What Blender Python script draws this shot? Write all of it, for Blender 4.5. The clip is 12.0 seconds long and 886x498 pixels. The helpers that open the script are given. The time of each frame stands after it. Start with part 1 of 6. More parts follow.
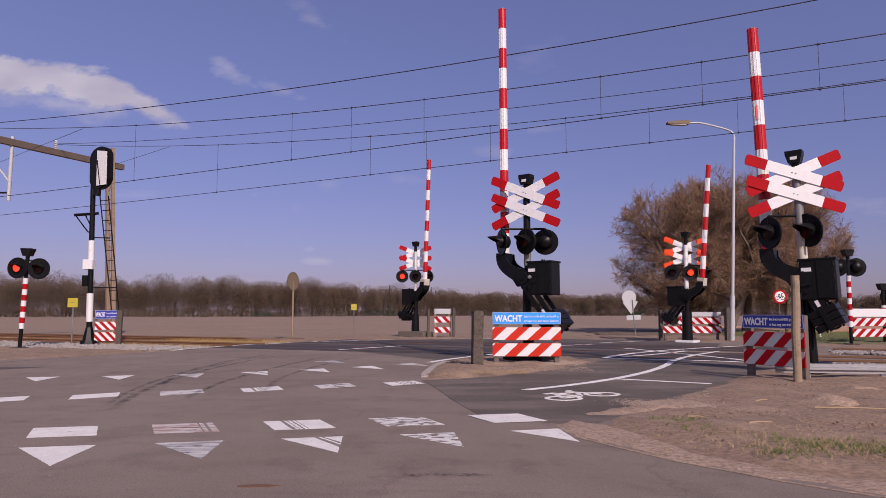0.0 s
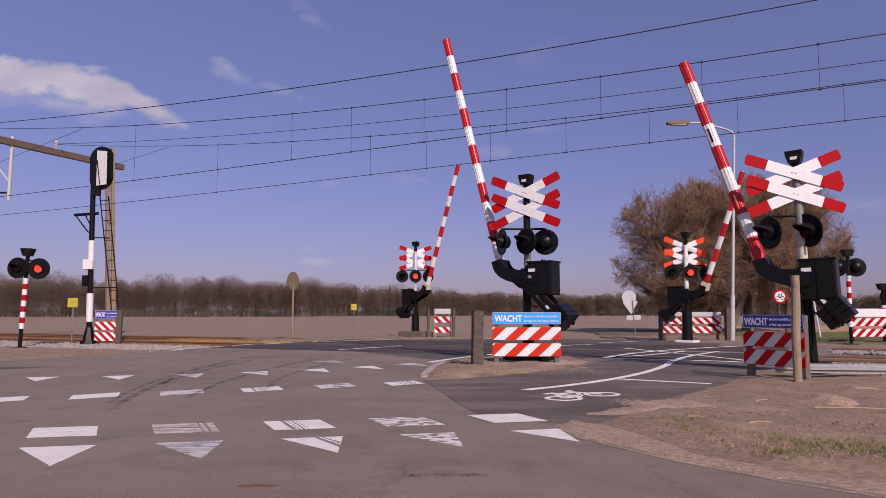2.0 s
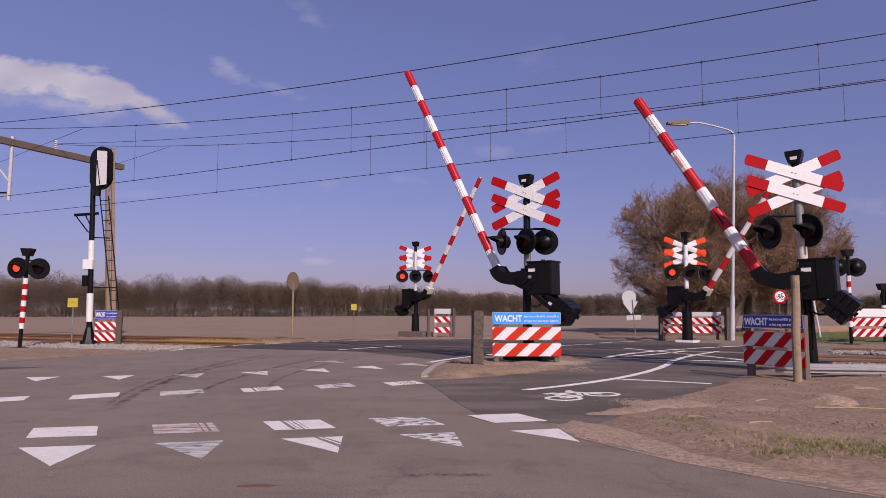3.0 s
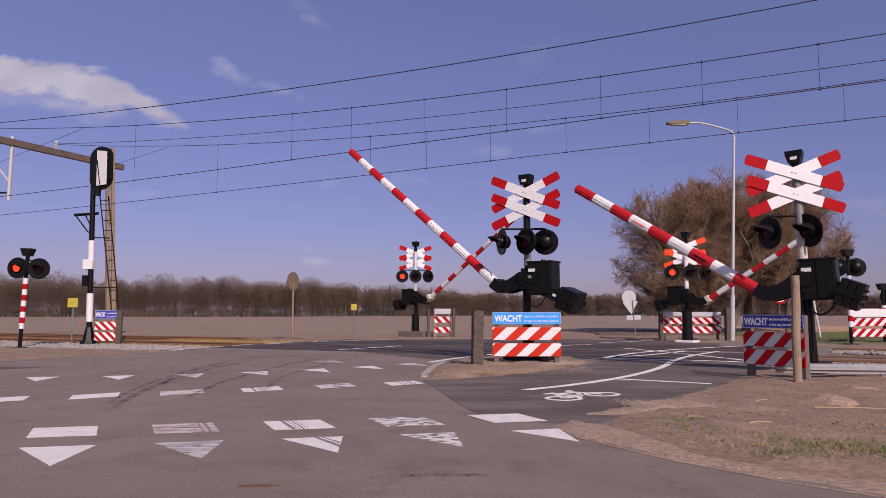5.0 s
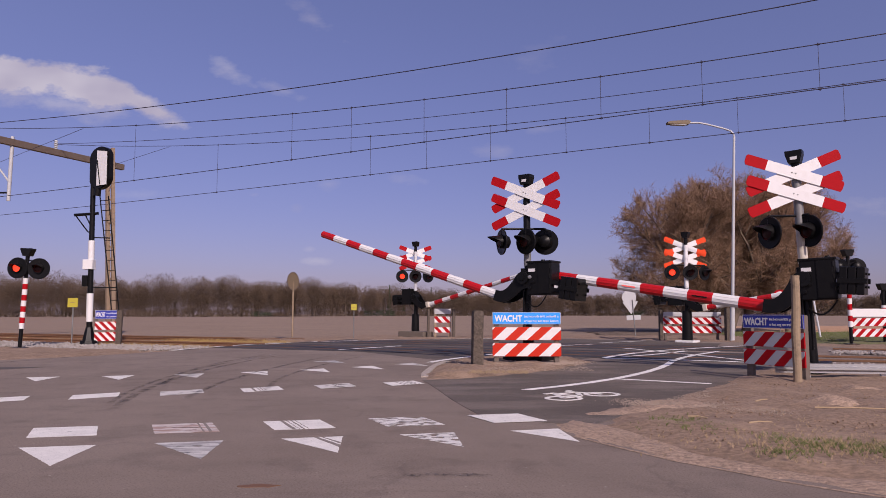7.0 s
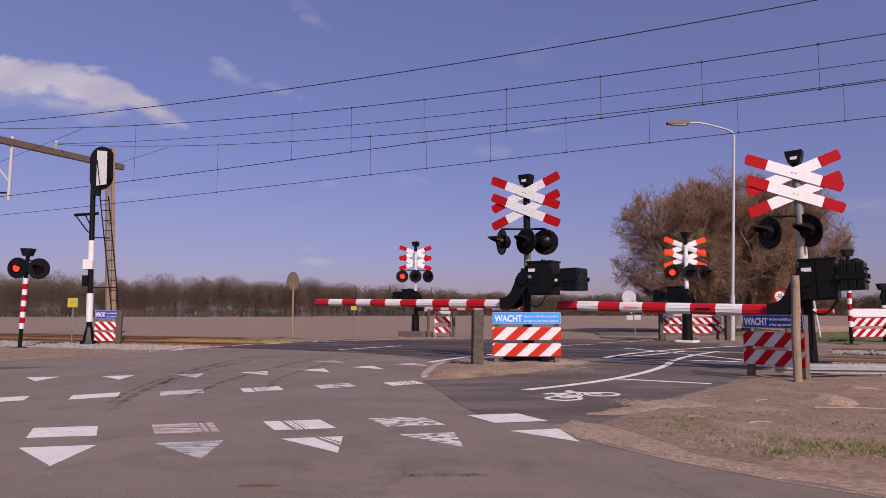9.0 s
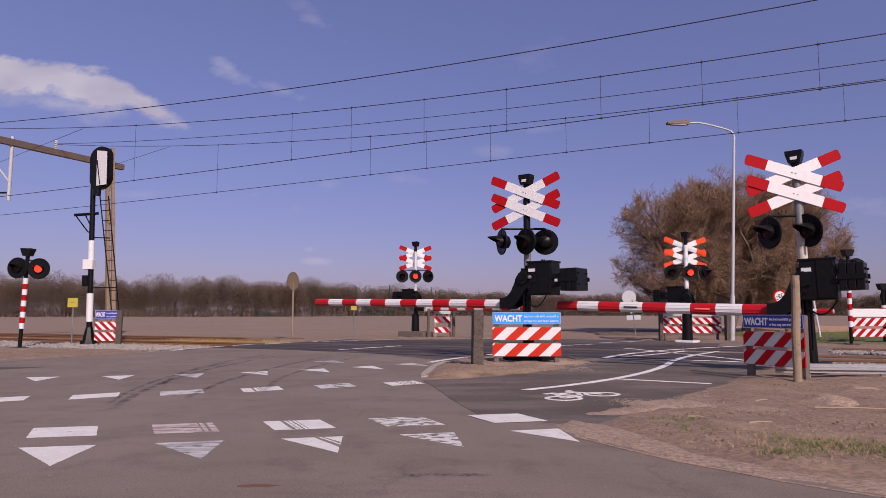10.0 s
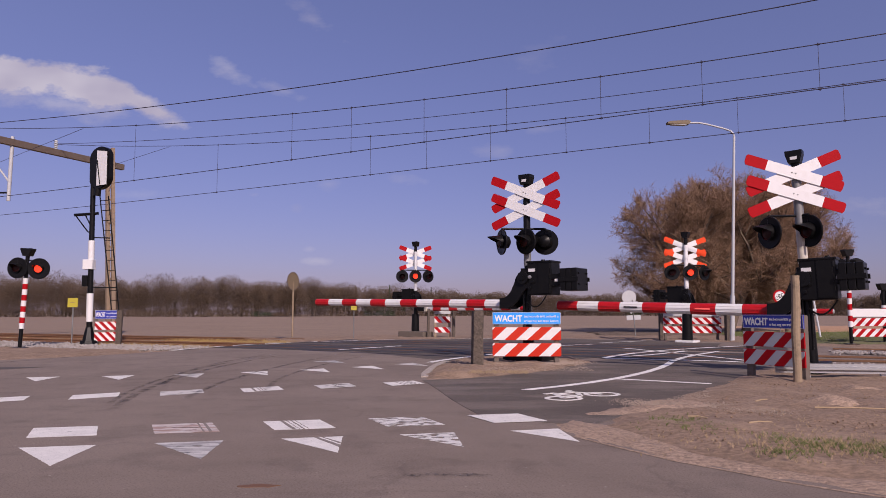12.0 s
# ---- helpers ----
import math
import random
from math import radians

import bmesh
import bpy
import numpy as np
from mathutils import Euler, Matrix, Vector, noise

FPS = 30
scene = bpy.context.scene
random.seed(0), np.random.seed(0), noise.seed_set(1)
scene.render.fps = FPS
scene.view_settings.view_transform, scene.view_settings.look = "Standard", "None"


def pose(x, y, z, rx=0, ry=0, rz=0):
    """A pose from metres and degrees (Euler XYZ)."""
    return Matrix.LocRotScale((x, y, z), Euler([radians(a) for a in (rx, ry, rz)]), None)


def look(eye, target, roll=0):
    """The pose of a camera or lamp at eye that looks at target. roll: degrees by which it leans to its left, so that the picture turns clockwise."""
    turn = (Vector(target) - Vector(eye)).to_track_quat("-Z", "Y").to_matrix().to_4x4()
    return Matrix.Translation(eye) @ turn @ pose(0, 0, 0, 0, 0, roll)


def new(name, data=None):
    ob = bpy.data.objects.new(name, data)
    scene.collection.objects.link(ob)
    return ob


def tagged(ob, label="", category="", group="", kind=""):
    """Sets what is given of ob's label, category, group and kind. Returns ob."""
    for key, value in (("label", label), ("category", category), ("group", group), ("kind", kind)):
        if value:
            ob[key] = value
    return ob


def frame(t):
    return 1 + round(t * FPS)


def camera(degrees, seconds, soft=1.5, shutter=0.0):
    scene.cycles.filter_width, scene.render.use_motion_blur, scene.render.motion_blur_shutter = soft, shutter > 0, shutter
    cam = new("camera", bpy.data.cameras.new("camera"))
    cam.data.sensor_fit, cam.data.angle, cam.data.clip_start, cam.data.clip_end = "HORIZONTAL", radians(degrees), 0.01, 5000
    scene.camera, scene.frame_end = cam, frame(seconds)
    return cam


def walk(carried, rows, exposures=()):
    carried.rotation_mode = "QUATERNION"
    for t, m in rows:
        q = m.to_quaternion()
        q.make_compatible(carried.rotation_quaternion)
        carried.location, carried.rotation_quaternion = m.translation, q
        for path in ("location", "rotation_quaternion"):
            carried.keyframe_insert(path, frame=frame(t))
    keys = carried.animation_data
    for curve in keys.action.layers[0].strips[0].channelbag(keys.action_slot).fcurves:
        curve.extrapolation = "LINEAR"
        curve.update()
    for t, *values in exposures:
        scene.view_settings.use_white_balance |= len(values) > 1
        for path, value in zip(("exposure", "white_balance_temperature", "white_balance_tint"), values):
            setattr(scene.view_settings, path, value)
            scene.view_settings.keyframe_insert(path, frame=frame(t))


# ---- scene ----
cam = camera(64.19, 12.0, soft=0.7)
EYE = pose(0, 0, 0.95, 95.256, 0, 0)
walk(cam, [(0.0, EYE), (12.0, EYE)], exposures=[(0.0, 0.0, 6500, 30), (12.0, 0.0, 6500, 30)])

# ---- light ----
SUN_AZ, SUN_EL = radians(160), radians(35)      # azimuth clockwise from +y


def make_world():
    w = bpy.data.worlds.new("sky")
    scene.world = w
    w.use_nodes = True
    nt = w.node_tree
    nt.nodes.clear()
    out = nt.nodes.new("ShaderNodeOutputWorld")
    bg = nt.nodes.new("ShaderNodeBackground")
    bg.inputs["Strength"].default_value = 0.078
    sky = nt.nodes.new("ShaderNodeTexSky")
    sky.sky_type = "NISHITA"
    sky.sun_disc = False
    sky.sun_elevation, sky.sun_rotation = SUN_EL, SUN_AZ
    sky.air_density, sky.dust_density, sky.ozone_density = 1.0, 0.6, 3.0
    co = nt.nodes.new("ShaderNodeTexCoord")
    sep = nt.nodes.new("ShaderNodeSeparateXYZ")
    nt.links.new(co.outputs["Generated"], sep.inputs[0])

    def m(op, a, b=None, clamp=False):
        n = nt.nodes.new("ShaderNodeMath")
        n.operation, n.use_clamp = op, clamp
        for i, v in enumerate((a, b)):
            if v is None:
                continue
            if isinstance(v, (int, float)):
                n.inputs[i].default_value = v
            else:
                nt.links.new(v, n.inputs[i])
        return n.outputs[0]

    yy = m("MAXIMUM", sep.outputs["Y"], 0.08)
    u, v = m("DIVIDE", sep.outputs["X"], yy), m("DIVIDE", sep.outputs["Z"], yy)
    comb = nt.nodes.new("ShaderNodeCombineXYZ")
    nt.links.new(u, comb.inputs[0])
    nt.links.new(m("MULTIPLY", v, 1.9), comb.inputs[1])
    n1 = nt.nodes.new("ShaderNodeTexNoise")
    n1.inputs["Scale"].default_value, n1.inputs["Detail"].default_value, n1.inputs["Roughness"].default_value = 13.0, 8.0, 0.62
    nt.links.new(comb.outputs[0], n1.inputs["Vector"])
    total = None
    # clouds: centre, half width, half height, tilt, density
    for cu, cv, ru, rv, tilt, dens in ((-0.62, 0.345, 0.13, 0.026, -0.05, 1.9), (-0.53, 0.332, 0.10, 0.024, -0.25, 1.9), (-0.45, 0.312, 0.07, 0.018, -0.5, 1.5), (-0.56, 0.303, 0.19, 0.022, -0.12, 0.42),
                                       (-0.31, 0.355, 0.05, 0.018, -0.55, 0.30), (-0.235, 0.325, 0.05, 0.013, -0.3, 0.24), (-0.19, 0.43, 0.04, 0.020, -0.6, 0.24),
                                       (-0.03, 0.35, 0.03, 0.012, 0.0, 0.12), (-0.165, 0.185, 0.03, 0.012, 0.0, 0.18),
                                       (-0.06, 0.19, 0.04, 0.014, 0.0, 0.18), (-0.18, 0.075, 0.026, 0.006, 0.0, 0.26), (-0.19, 0.092, 0.012, 0.005, 0.0, 0.2),
                                       (0.14, 0.38, 0.05, 0.03, 0.2, 0.12), (-0.21, 0.15, 0.015, 0.010, 0.0, 0.22), (-0.27, 0.17, 0.02, 0.008, 0.0, 0.2),
                                       (0.08, 0.235, 0.04, 0.012, 0.0, 0.22), (0.14, 0.265, 0.05, 0.010, 0.1, 0.16), (-0.43, 0.17, 0.05, 0.010, 0.0, 0.12), (0.60, 0.155, 0.05, 0.02, 0.0, 0.24)):
        du, dv = m("SUBTRACT", u, cu), m("SUBTRACT", v, cv)
        dv = m("SUBTRACT", dv, m("MULTIPLY", du, tilt))
        a, b = m("DIVIDE", du, ru), m("DIVIDE", dv, rv)
        d = m("SQRT", m("ADD", m("MULTIPLY", a, a), m("MULTIPLY", b, b)))
        solid = dens > 1
        k = m("SUBTRACT", 1.15 if solid else 0.80, d)
        k = m("ADD", k, m("MULTIPLY", m("SUBTRACT", n1.outputs["Fac"], 0.5), 2.3 if solid else 3.4))
        k = m("MULTIPLY", m("MULTIPLY", k, 1.1, True), dens)
        total = k if total is None else m("MAXIMUM", total, k)
    total = m("MINIMUM", total, 0.93)
    mix = nt.nodes.new("ShaderNodeMix")
    mix.data_type = "RGBA"
    nt.links.new(total, mix.inputs["Factor"])
    # multiplies the sky's colour by height: dimmer and violet low, brighter high
    grade = nt.nodes.new("ShaderNodeMix")
    grade.data_type, grade.blend_type = "RGBA", "MULTIPLY"
    grade.inputs["Factor"].default_value = 1.0
    nt.links.new(sky.outputs[0], grade.inputs["A"])
    height_ramp = nt.nodes.new("ShaderNodeValToRGB")
    height_ramp.color_ramp.elements[0].position, height_ramp.color_ramp.elements[1].position = 0.0, 0.55
    height_ramp.color_ramp.elements[0].color, height_ramp.color_ramp.elements[1].color = (0.64, 0.54, 0.77, 1), (1.39, 1.12, 1.27, 1)
    nt.links.new(v, height_ramp.inputs[0])
    nt.links.new(height_ramp.outputs[0], grade.inputs["B"])
    nt.links.new(grade.outputs["Result"], mix.inputs["A"])
    n2 = nt.nodes.new("ShaderNodeTexNoise")
    n2.inputs["Scale"].default_value, n2.inputs["Detail"].default_value = 5.0, 3.0
    nt.links.new(comb.outputs[0], n2.inputs["Vector"])
    ramp = nt.nodes.new("ShaderNodeValToRGB")
    ramp.color_ramp.elements[0].position, ramp.color_ramp.elements[1].position = 0.35, 0.62
    ramp.color_ramp.elements[0].color, ramp.color_ramp.elements[1].color = (4.9, 4.9, 5.9, 1), (7.5, 7.7, 7.9, 1)
    nt.links.new(n2.outputs["Fac"], ramp.inputs[0])
    nt.links.new(ramp.outputs[0], mix.inputs["B"])
    nt.links.new(mix.outputs["Result"], bg.inputs["Color"])
    nt.links.new(bg.outputs[0], out.inputs[0])


make_world()
sun = new("sun", bpy.data.lights.new("sun", "SUN"))
sun.data.energy, sun.data.angle, sun.data.color = 4.15, radians(0.53), (1.0, 0.925, 0.775)
TO_SUN = Vector((math.sin(SUN_AZ) * math.cos(SUN_EL), math.cos(SUN_AZ) * math.cos(SUN_EL), math.sin(SUN_EL)))
sun.matrix_world = look(TO_SUN * 50, (0, 0, 0))


# ---- materials ----
def mat(name, col, rough=0.6, metal=0.0, var=0.18, scale=5.0, bump=0.15, bscale=60.0, rand=0.0, dirt=None, dirt_amount=0.4, dist=0.01, glow=None, grain=0.0, spec=0.5):
    """A surface with stains, grain and fine relief. col: base colour; dirt: colour of the stains."""
    ma = bpy.data.materials.new(name)
    ma.use_nodes = True
    nt = ma.node_tree
    bs = nt.nodes["Principled BSDF"]
    L = nt.links.new
    co = nt.nodes.new("ShaderNodeTexCoord")
    big, fine = nt.nodes.new("ShaderNodeTexNoise"), nt.nodes.new("ShaderNodeTexNoise")
    big.inputs["Scale"].default_value, big.inputs["Detail"].default_value, big.inputs["Roughness"].default_value = scale, 6, 0.6
    fine.inputs["Scale"].default_value, fine.inputs["Detail"].default_value, fine.inputs["Roughness"].default_value = bscale, 5, 0.65
    for n in (big, fine):
        L(co.outputs["Object"], n.inputs["Vector"])
    hs = nt.nodes.new("ShaderNodeHueSaturation")
    hs.inputs["Color"].default_value = (*col, 1)
    ad = nt.nodes.new("ShaderNodeMath")
    ad.operation = "MULTIPLY_ADD"
    ad.inputs[1].default_value, ad.inputs[2].default_value = 2 * var, 1 - var
    mx = nt.nodes.new("ShaderNodeMath")
    mx.operation = "ADD"
    mx.inputs[1].default_value = 0
    half = nt.nodes.new("ShaderNodeMath")
    half.operation = "MULTIPLY"
    half.inputs[1].default_value = 0.5
    L(big.outputs["Fac"], mx.inputs[0])
    L(fine.outputs["Fac"], mx.inputs[1])
    L(mx.outputs[0], half.inputs[0])
    L(half.outputs[0], ad.inputs[0])
    val = ad.outputs[0]
    if rand:
        oi = nt.nodes.new("ShaderNodeObjectInfo")
        r = nt.nodes.new("ShaderNodeMath")
        r.operation = "MULTIPLY_ADD"
        r.inputs[1].default_value, r.inputs[2].default_value = 2 * rand, 1 - rand
        L(oi.outputs["Random"], r.inputs[0])
        mu = nt.nodes.new("ShaderNodeMath")
        mu.operation = "MULTIPLY"
        L(r.outputs[0], mu.inputs[0])
        L(val, mu.inputs[1])
        val = mu.outputs[0]
    if grain:
        st = nt.nodes.new("ShaderNodeMapRange")
        st.inputs["From Min"].default_value, st.inputs["From Max"].default_value = 0.36, 0.64
        st.inputs["To Min"].default_value, st.inputs["To Max"].default_value = 1 - grain, 1 + grain
        L(fine.outputs["Fac"], st.inputs["Value"])
        gm = nt.nodes.new("ShaderNodeMath")
        gm.operation = "MULTIPLY"
        L(st.outputs[0], gm.inputs[0])
        L(val, gm.inputs[1])
        val = gm.outputs[0]
    L(val, hs.inputs["Value"])
    colour = hs.outputs[0]
    if dirt:
        rp = nt.nodes.new("ShaderNodeValToRGB")
        rp.color_ramp.elements[0].position, rp.color_ramp.elements[1].position = 0.48, 0.72
        rp.color_ramp.elements[0].color, rp.color_ramp.elements[1].color = (0, 0, 0, 1), (dirt_amount,) * 3 + (1,)
        stain = nt.nodes.new("ShaderNodeTexNoise")
        stain.inputs["Scale"].default_value, stain.inputs["Detail"].default_value, stain.inputs["Roughness"].default_value = scale * 1.7, 8, 0.65
        L(co.outputs["Object"], stain.inputs["Vector"])
        L(stain.outputs["Fac"], rp.inputs[0])
        mi = nt.nodes.new("ShaderNodeMix")
        mi.data_type = "RGBA"
        L(rp.outputs[0], mi.inputs["Factor"])
        L(colour, mi.inputs["A"])
        mi.inputs["B"].default_value = (*dirt, 1)
        colour = mi.outputs["Result"]
    L(colour, bs.inputs["Base Color"])
    bs.inputs["Roughness"].default_value, bs.inputs["Metallic"].default_value = rough, metal
    bs.inputs["Specular IOR Level"].default_value = spec
    bp = nt.nodes.new("ShaderNodeBump")
    bp.inputs["Strength"].default_value, bp.inputs["Distance"].default_value = bump, dist
    L(fine.outputs["Fac"], bp.inputs["Height"])
    L(bp.outputs[0], bs.inputs["Normal"])
    if glow:
        bs.inputs["Emission Color"].default_value, bs.inputs["Emission Strength"].default_value = (*glow[:3], 1), glow[3]
    return ma


BLACK = mat("black_paint", (0.0055, 0.0055, 0.006), 0.36, var=0.3, dirt=(0.022, 0.019, 0.016), dirt_amount=0.2, spec=0.16)
WHITE = mat("white_paint", (0.66, 0.66, 0.655), 0.4, var=0.06, dirt=(0.5, 0.47, 0.42), dirt_amount=0.25)
RED = mat("red_paint", (0.36, 0.006, 0.009), 0.65, var=0.12, dirt=(0.27, 0.006, 0.008), dirt_amount=0.4, spec=0.1)
RED_BOOM = mat("bright_red_boom_paint", (0.44, 0.008, 0.010), 0.38, var=0.14, spec=0.4, dirt=(0.36, 0.02, 0.02), dirt_amount=0.4)
ORANGE = mat("red_orange_film", (0.50, 0.026, 0.008), 0.45, var=0.12, spec=0.2)
FLUOR = mat("fluorescent_orange_film", (0.72, 0.058, 0.007), 0.45, var=0.1, spec=0.2)
BLUE = mat("blue_sign", (0.01, 0.29, 0.85), 0.35, var=0.06)
# dark blue; on the near right fence the darkness stands in for shade
BLUE_DARK_SHADE = mat("dark_and_shaded_blue_sign", (0.014, 0.03, 0.30), 0.35, var=0.06)
GREY = mat("grey_metal", (0.36, 0.36, 0.36), 0.45, 0.6, var=0.12)
GALV = mat("galvanised_steel", (0.60, 0.61, 0.62), 0.5, 0.35, var=0.2, scale=3)
CREAM = mat("cream_paint", (0.52, 0.48, 0.40), 0.5, var=0.14, dirt=(0.30, 0.26, 0.2), dirt_amount=0.4)
GALV_DARK = mat("weathered_zinc", (0.20, 0.20, 0.195), 0.55, 0.4, var=0.25, scale=4)
GREYPAINT = mat("light_grey_paint", (0.42, 0.43, 0.44), 0.5, var=0.12)
YELLOW = mat("yellow_sign", (0.42, 0.36, 0.035), 0.45, var=0.08)
CONCRETE = mat("concrete", (0.34, 0.31, 0.28), 0.9, var=0.2, scale=3, bump=0.4, dirt=(0.16, 0.13, 0.10), dirt_amount=0.5)
WOOD = mat("weathered_wood", (0.27, 0.20, 0.13), 0.85, var=0.35, scale=7, bump=0.5, bscale=25, dirt=(0.10, 0.075, 0.05), dirt_amount=0.6)
WOOD_DARK = mat("dark_weathered_wood", (0.13, 0.105, 0.085), 0.9, var=0.35, scale=7, bump=0.5, bscale=25)
WOOD_SPLIT = mat("split_grey_timber", (0.092, 0.072, 0.056), 0.92, var=0.5, scale=9, bump=0.9, bscale=28, dirt=(0.045, 0.035, 0.03), dirt_amount=0.8, grain=0.3, dist=0.02)
RUST = mat("rusty_brown_steel", (0.12, 0.09, 0.07), 0.8, 0.1, var=0.3, scale=4, dirt=(0.10, 0.05, 0.03), dirt_amount=0.6)
RAILTOP = mat("rail_steel", (0.17, 0.085, 0.045), 0.7, 0.2, var=0.25)
SLEEPER = mat("sleeper", (0.22, 0.17, 0.11), 0.9, var=0.3, bump=0.4)
BALLAST = mat("ballast_stone", (0.30, 0.275, 0.255), 0.9, var=0.35, scale=9, bump=0.6, bscale=30, dirt=(0.20, 0.14, 0.10), dirt_amount=0.5)
BED = mat("rusty_ballast", (0.37, 0.255, 0.115), 0.9, grain=0.4, var=0.35, scale=5, bump=0.7, bscale=30, dirt=(0.20, 0.13, 0.065), dirt_amount=0.6, dist=0.03)
FIELD = mat("ploughed_field", (0.235, 0.166, 0.116), 0.95, var=0.3, scale=0.09, bump=0.9, bscale=4.0, grain=0.16, dirt=(0.30, 0.21, 0.145), dirt_amount=0.5, dist=0.05)
DIRT = mat("sandy_verge", (0.222, 0.150, 0.100), 0.95, var=0.5, scale=1.4, bump=0.6, bscale=22, grain=0.24, dirt=(0.33, 0.235, 0.165), dirt_amount=0.8, dist=0.02)
SAND = mat("pale_sand", (0.335, 0.238, 0.17), 0.95, grain=0.28, var=0.35, scale=2.0, bump=0.9, bscale=30, dirt=(0.20, 0.135, 0.09), dirt_amount=0.5, dist=0.02)
RUBBER = mat("black_rubber_panel", (0.038, 0.032, 0.030), 0.75, var=0.3, scale=3, bump=0.4, bscale=40, dirt=(0.10, 0.08, 0.06), dirt_amount=0.4)
RUST_PALE = mat("weathered_brown_steel", (0.24, 0.175, 0.12), 0.8, 0.05, var=0.3, scale=4, dirt=(0.12, 0.075, 0.05), dirt_amount=0.6)
GRAVEL = mat("gravel_stone", (0.30, 0.235, 0.185), 0.9, var=0.3, scale=9, bump=0.3, rand=0.2)
GRASS = mat("grass_blades", (0.11, 0.13, 0.035), 0.8, var=0.4, scale=3, bump=0)
OCHRE = mat("ochre_grass", (0.36, 0.245, 0.09), 0.9, var=0.4, scale=2, bump=0)
DRYGRASS = mat("dry_grass", (0.34, 0.25, 0.15), 0.9, var=0.3, scale=3, bump=0)
BARK = mat("bark", (0.125, 0.092, 0.066), 0.9, var=0.3, scale=2.5, bump=0.4, bscale=20)
SIGNBACK = mat("brown_sign_back", (0.155, 0.115, 0.07), 0.7, var=0.2)
TWIG = mat("twigs", (0.235, 0.142, 0.086), 0.9, var=0.35, scale=0.5, bump=0)
FARWOOD = mat("far_twigs", (0.104, 0.071, 0.047), 0.95, var=0.7, scale=0.16, bump=0)
FARTRUNK = mat("far_bark", (0.12, 0.09, 0.068), 0.95, var=0.3, scale=0.2, bump=0)
CONIFER = mat("conifer_needles", (0.045, 0.055, 0.03), 0.95, var=0.3, scale=0.3, bump=0)
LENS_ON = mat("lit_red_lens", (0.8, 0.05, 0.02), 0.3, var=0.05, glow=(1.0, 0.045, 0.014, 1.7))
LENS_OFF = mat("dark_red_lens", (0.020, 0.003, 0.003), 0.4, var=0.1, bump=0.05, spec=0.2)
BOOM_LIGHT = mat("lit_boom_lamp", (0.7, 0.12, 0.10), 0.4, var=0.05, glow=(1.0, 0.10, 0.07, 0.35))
WIRE = mat("overhead_wire", (0.035, 0.03, 0.05), 0.6, 0.3, var=0.1, bump=0)


class Nodes:
    """Short forms for a material's node tree."""

    def __init__(self, name):
        self.ma = bpy.data.materials.new(name)
        self.ma.use_nodes = True
        self.nt = self.ma.node_tree
        self.bs = self.nt.nodes["Principled BSDF"]
        self.co = self.nt.nodes.new("ShaderNodeTexCoord")

    def link(self, a, b):
        self.nt.links.new(a, b)

    def put(self, sock, v):
        if isinstance(v, bpy.types.NodeSocket):
            self.link(v, sock)
        else:
            sock.default_value = v

    def noise(self, scale, detail=6.0, rough=0.6, stretch=None, turn=0.0, shift=0.0):
        n = self.nt.nodes.new("ShaderNodeTexNoise")
        n.inputs["Scale"].default_value, n.inputs["Detail"].default_value, n.inputs["Roughness"].default_value = scale, detail, rough
        mp = self.nt.nodes.new("ShaderNodeMapping")
        mp.inputs["Scale"].default_value = stretch or (1, 1, 1)
        mp.inputs["Rotation"].default_value = (0, 0, radians(turn))
        mp.inputs["Location"].default_value = (shift, shift * 0.7, 0)
        self.link(self.co.outputs["Object"], mp.inputs["Vector"])
        self.link(mp.outputs[0], n.inputs["Vector"])
        return n.outputs["Fac"]

    def cracks(self, scale):
        n = self.nt.nodes.new("ShaderNodeTexVoronoi")
        n.feature = "DISTANCE_TO_EDGE"
        n.inputs["Scale"].default_value = scale
        ad = self.nt.nodes.new("ShaderNodeVectorMath")
        ad.operation = "ADD"
        wob = self.nt.nodes.new("ShaderNodeTexNoise")
        wob.inputs["Scale"].default_value, wob.inputs["Detail"].default_value = scale * 3, 4
        self.link(self.co.outputs["Object"], wob.inputs["Vector"])
        self.link(self.co.outputs["Object"], ad.inputs[0])
        self.link(wob.outputs["Color"], ad.inputs[1])
        self.link(ad.outputs[0], n.inputs["Vector"])
        return n.outputs["Distance"]

    def span(self, v, a, b, lo=0.0, hi=1.0):
        n = self.nt.nodes.new("ShaderNodeMapRange")
        for k, x in (("From Min", a), ("From Max", b), ("To Min", lo), ("To Max", hi)):
            n.inputs[k].default_value = x
        self.link(v, n.inputs["Value"])
        return n.outputs[0]

    def calc(self, op, a, b, clamp=False):
        n = self.nt.nodes.new("ShaderNodeMath")
        n.operation, n.use_clamp = op, clamp
        self.put(n.inputs[0], a)
        self.put(n.inputs[1], b)
        return n.outputs[0]

    def mix(self, f, a, b):
        n = self.nt.nodes.new("ShaderNodeMix")
        n.data_type = "RGBA"
        self.put(n.inputs["Factor"], f)
        self.put(n.inputs["A"], (*a, 1) if isinstance(a, tuple) else a)
        self.put(n.inputs["B"], (*b, 1) if isinstance(b, tuple) else b)
        return n.outputs["Result"]

    def bump(self, h, strength, dist):
        n = self.nt.nodes.new("ShaderNodeBump")
        n.inputs["Strength"].default_value, n.inputs["Distance"].default_value = strength, dist
        self.link(h, n.inputs["Height"])
        self.link(n.outputs[0], self.bs.inputs["Normal"])


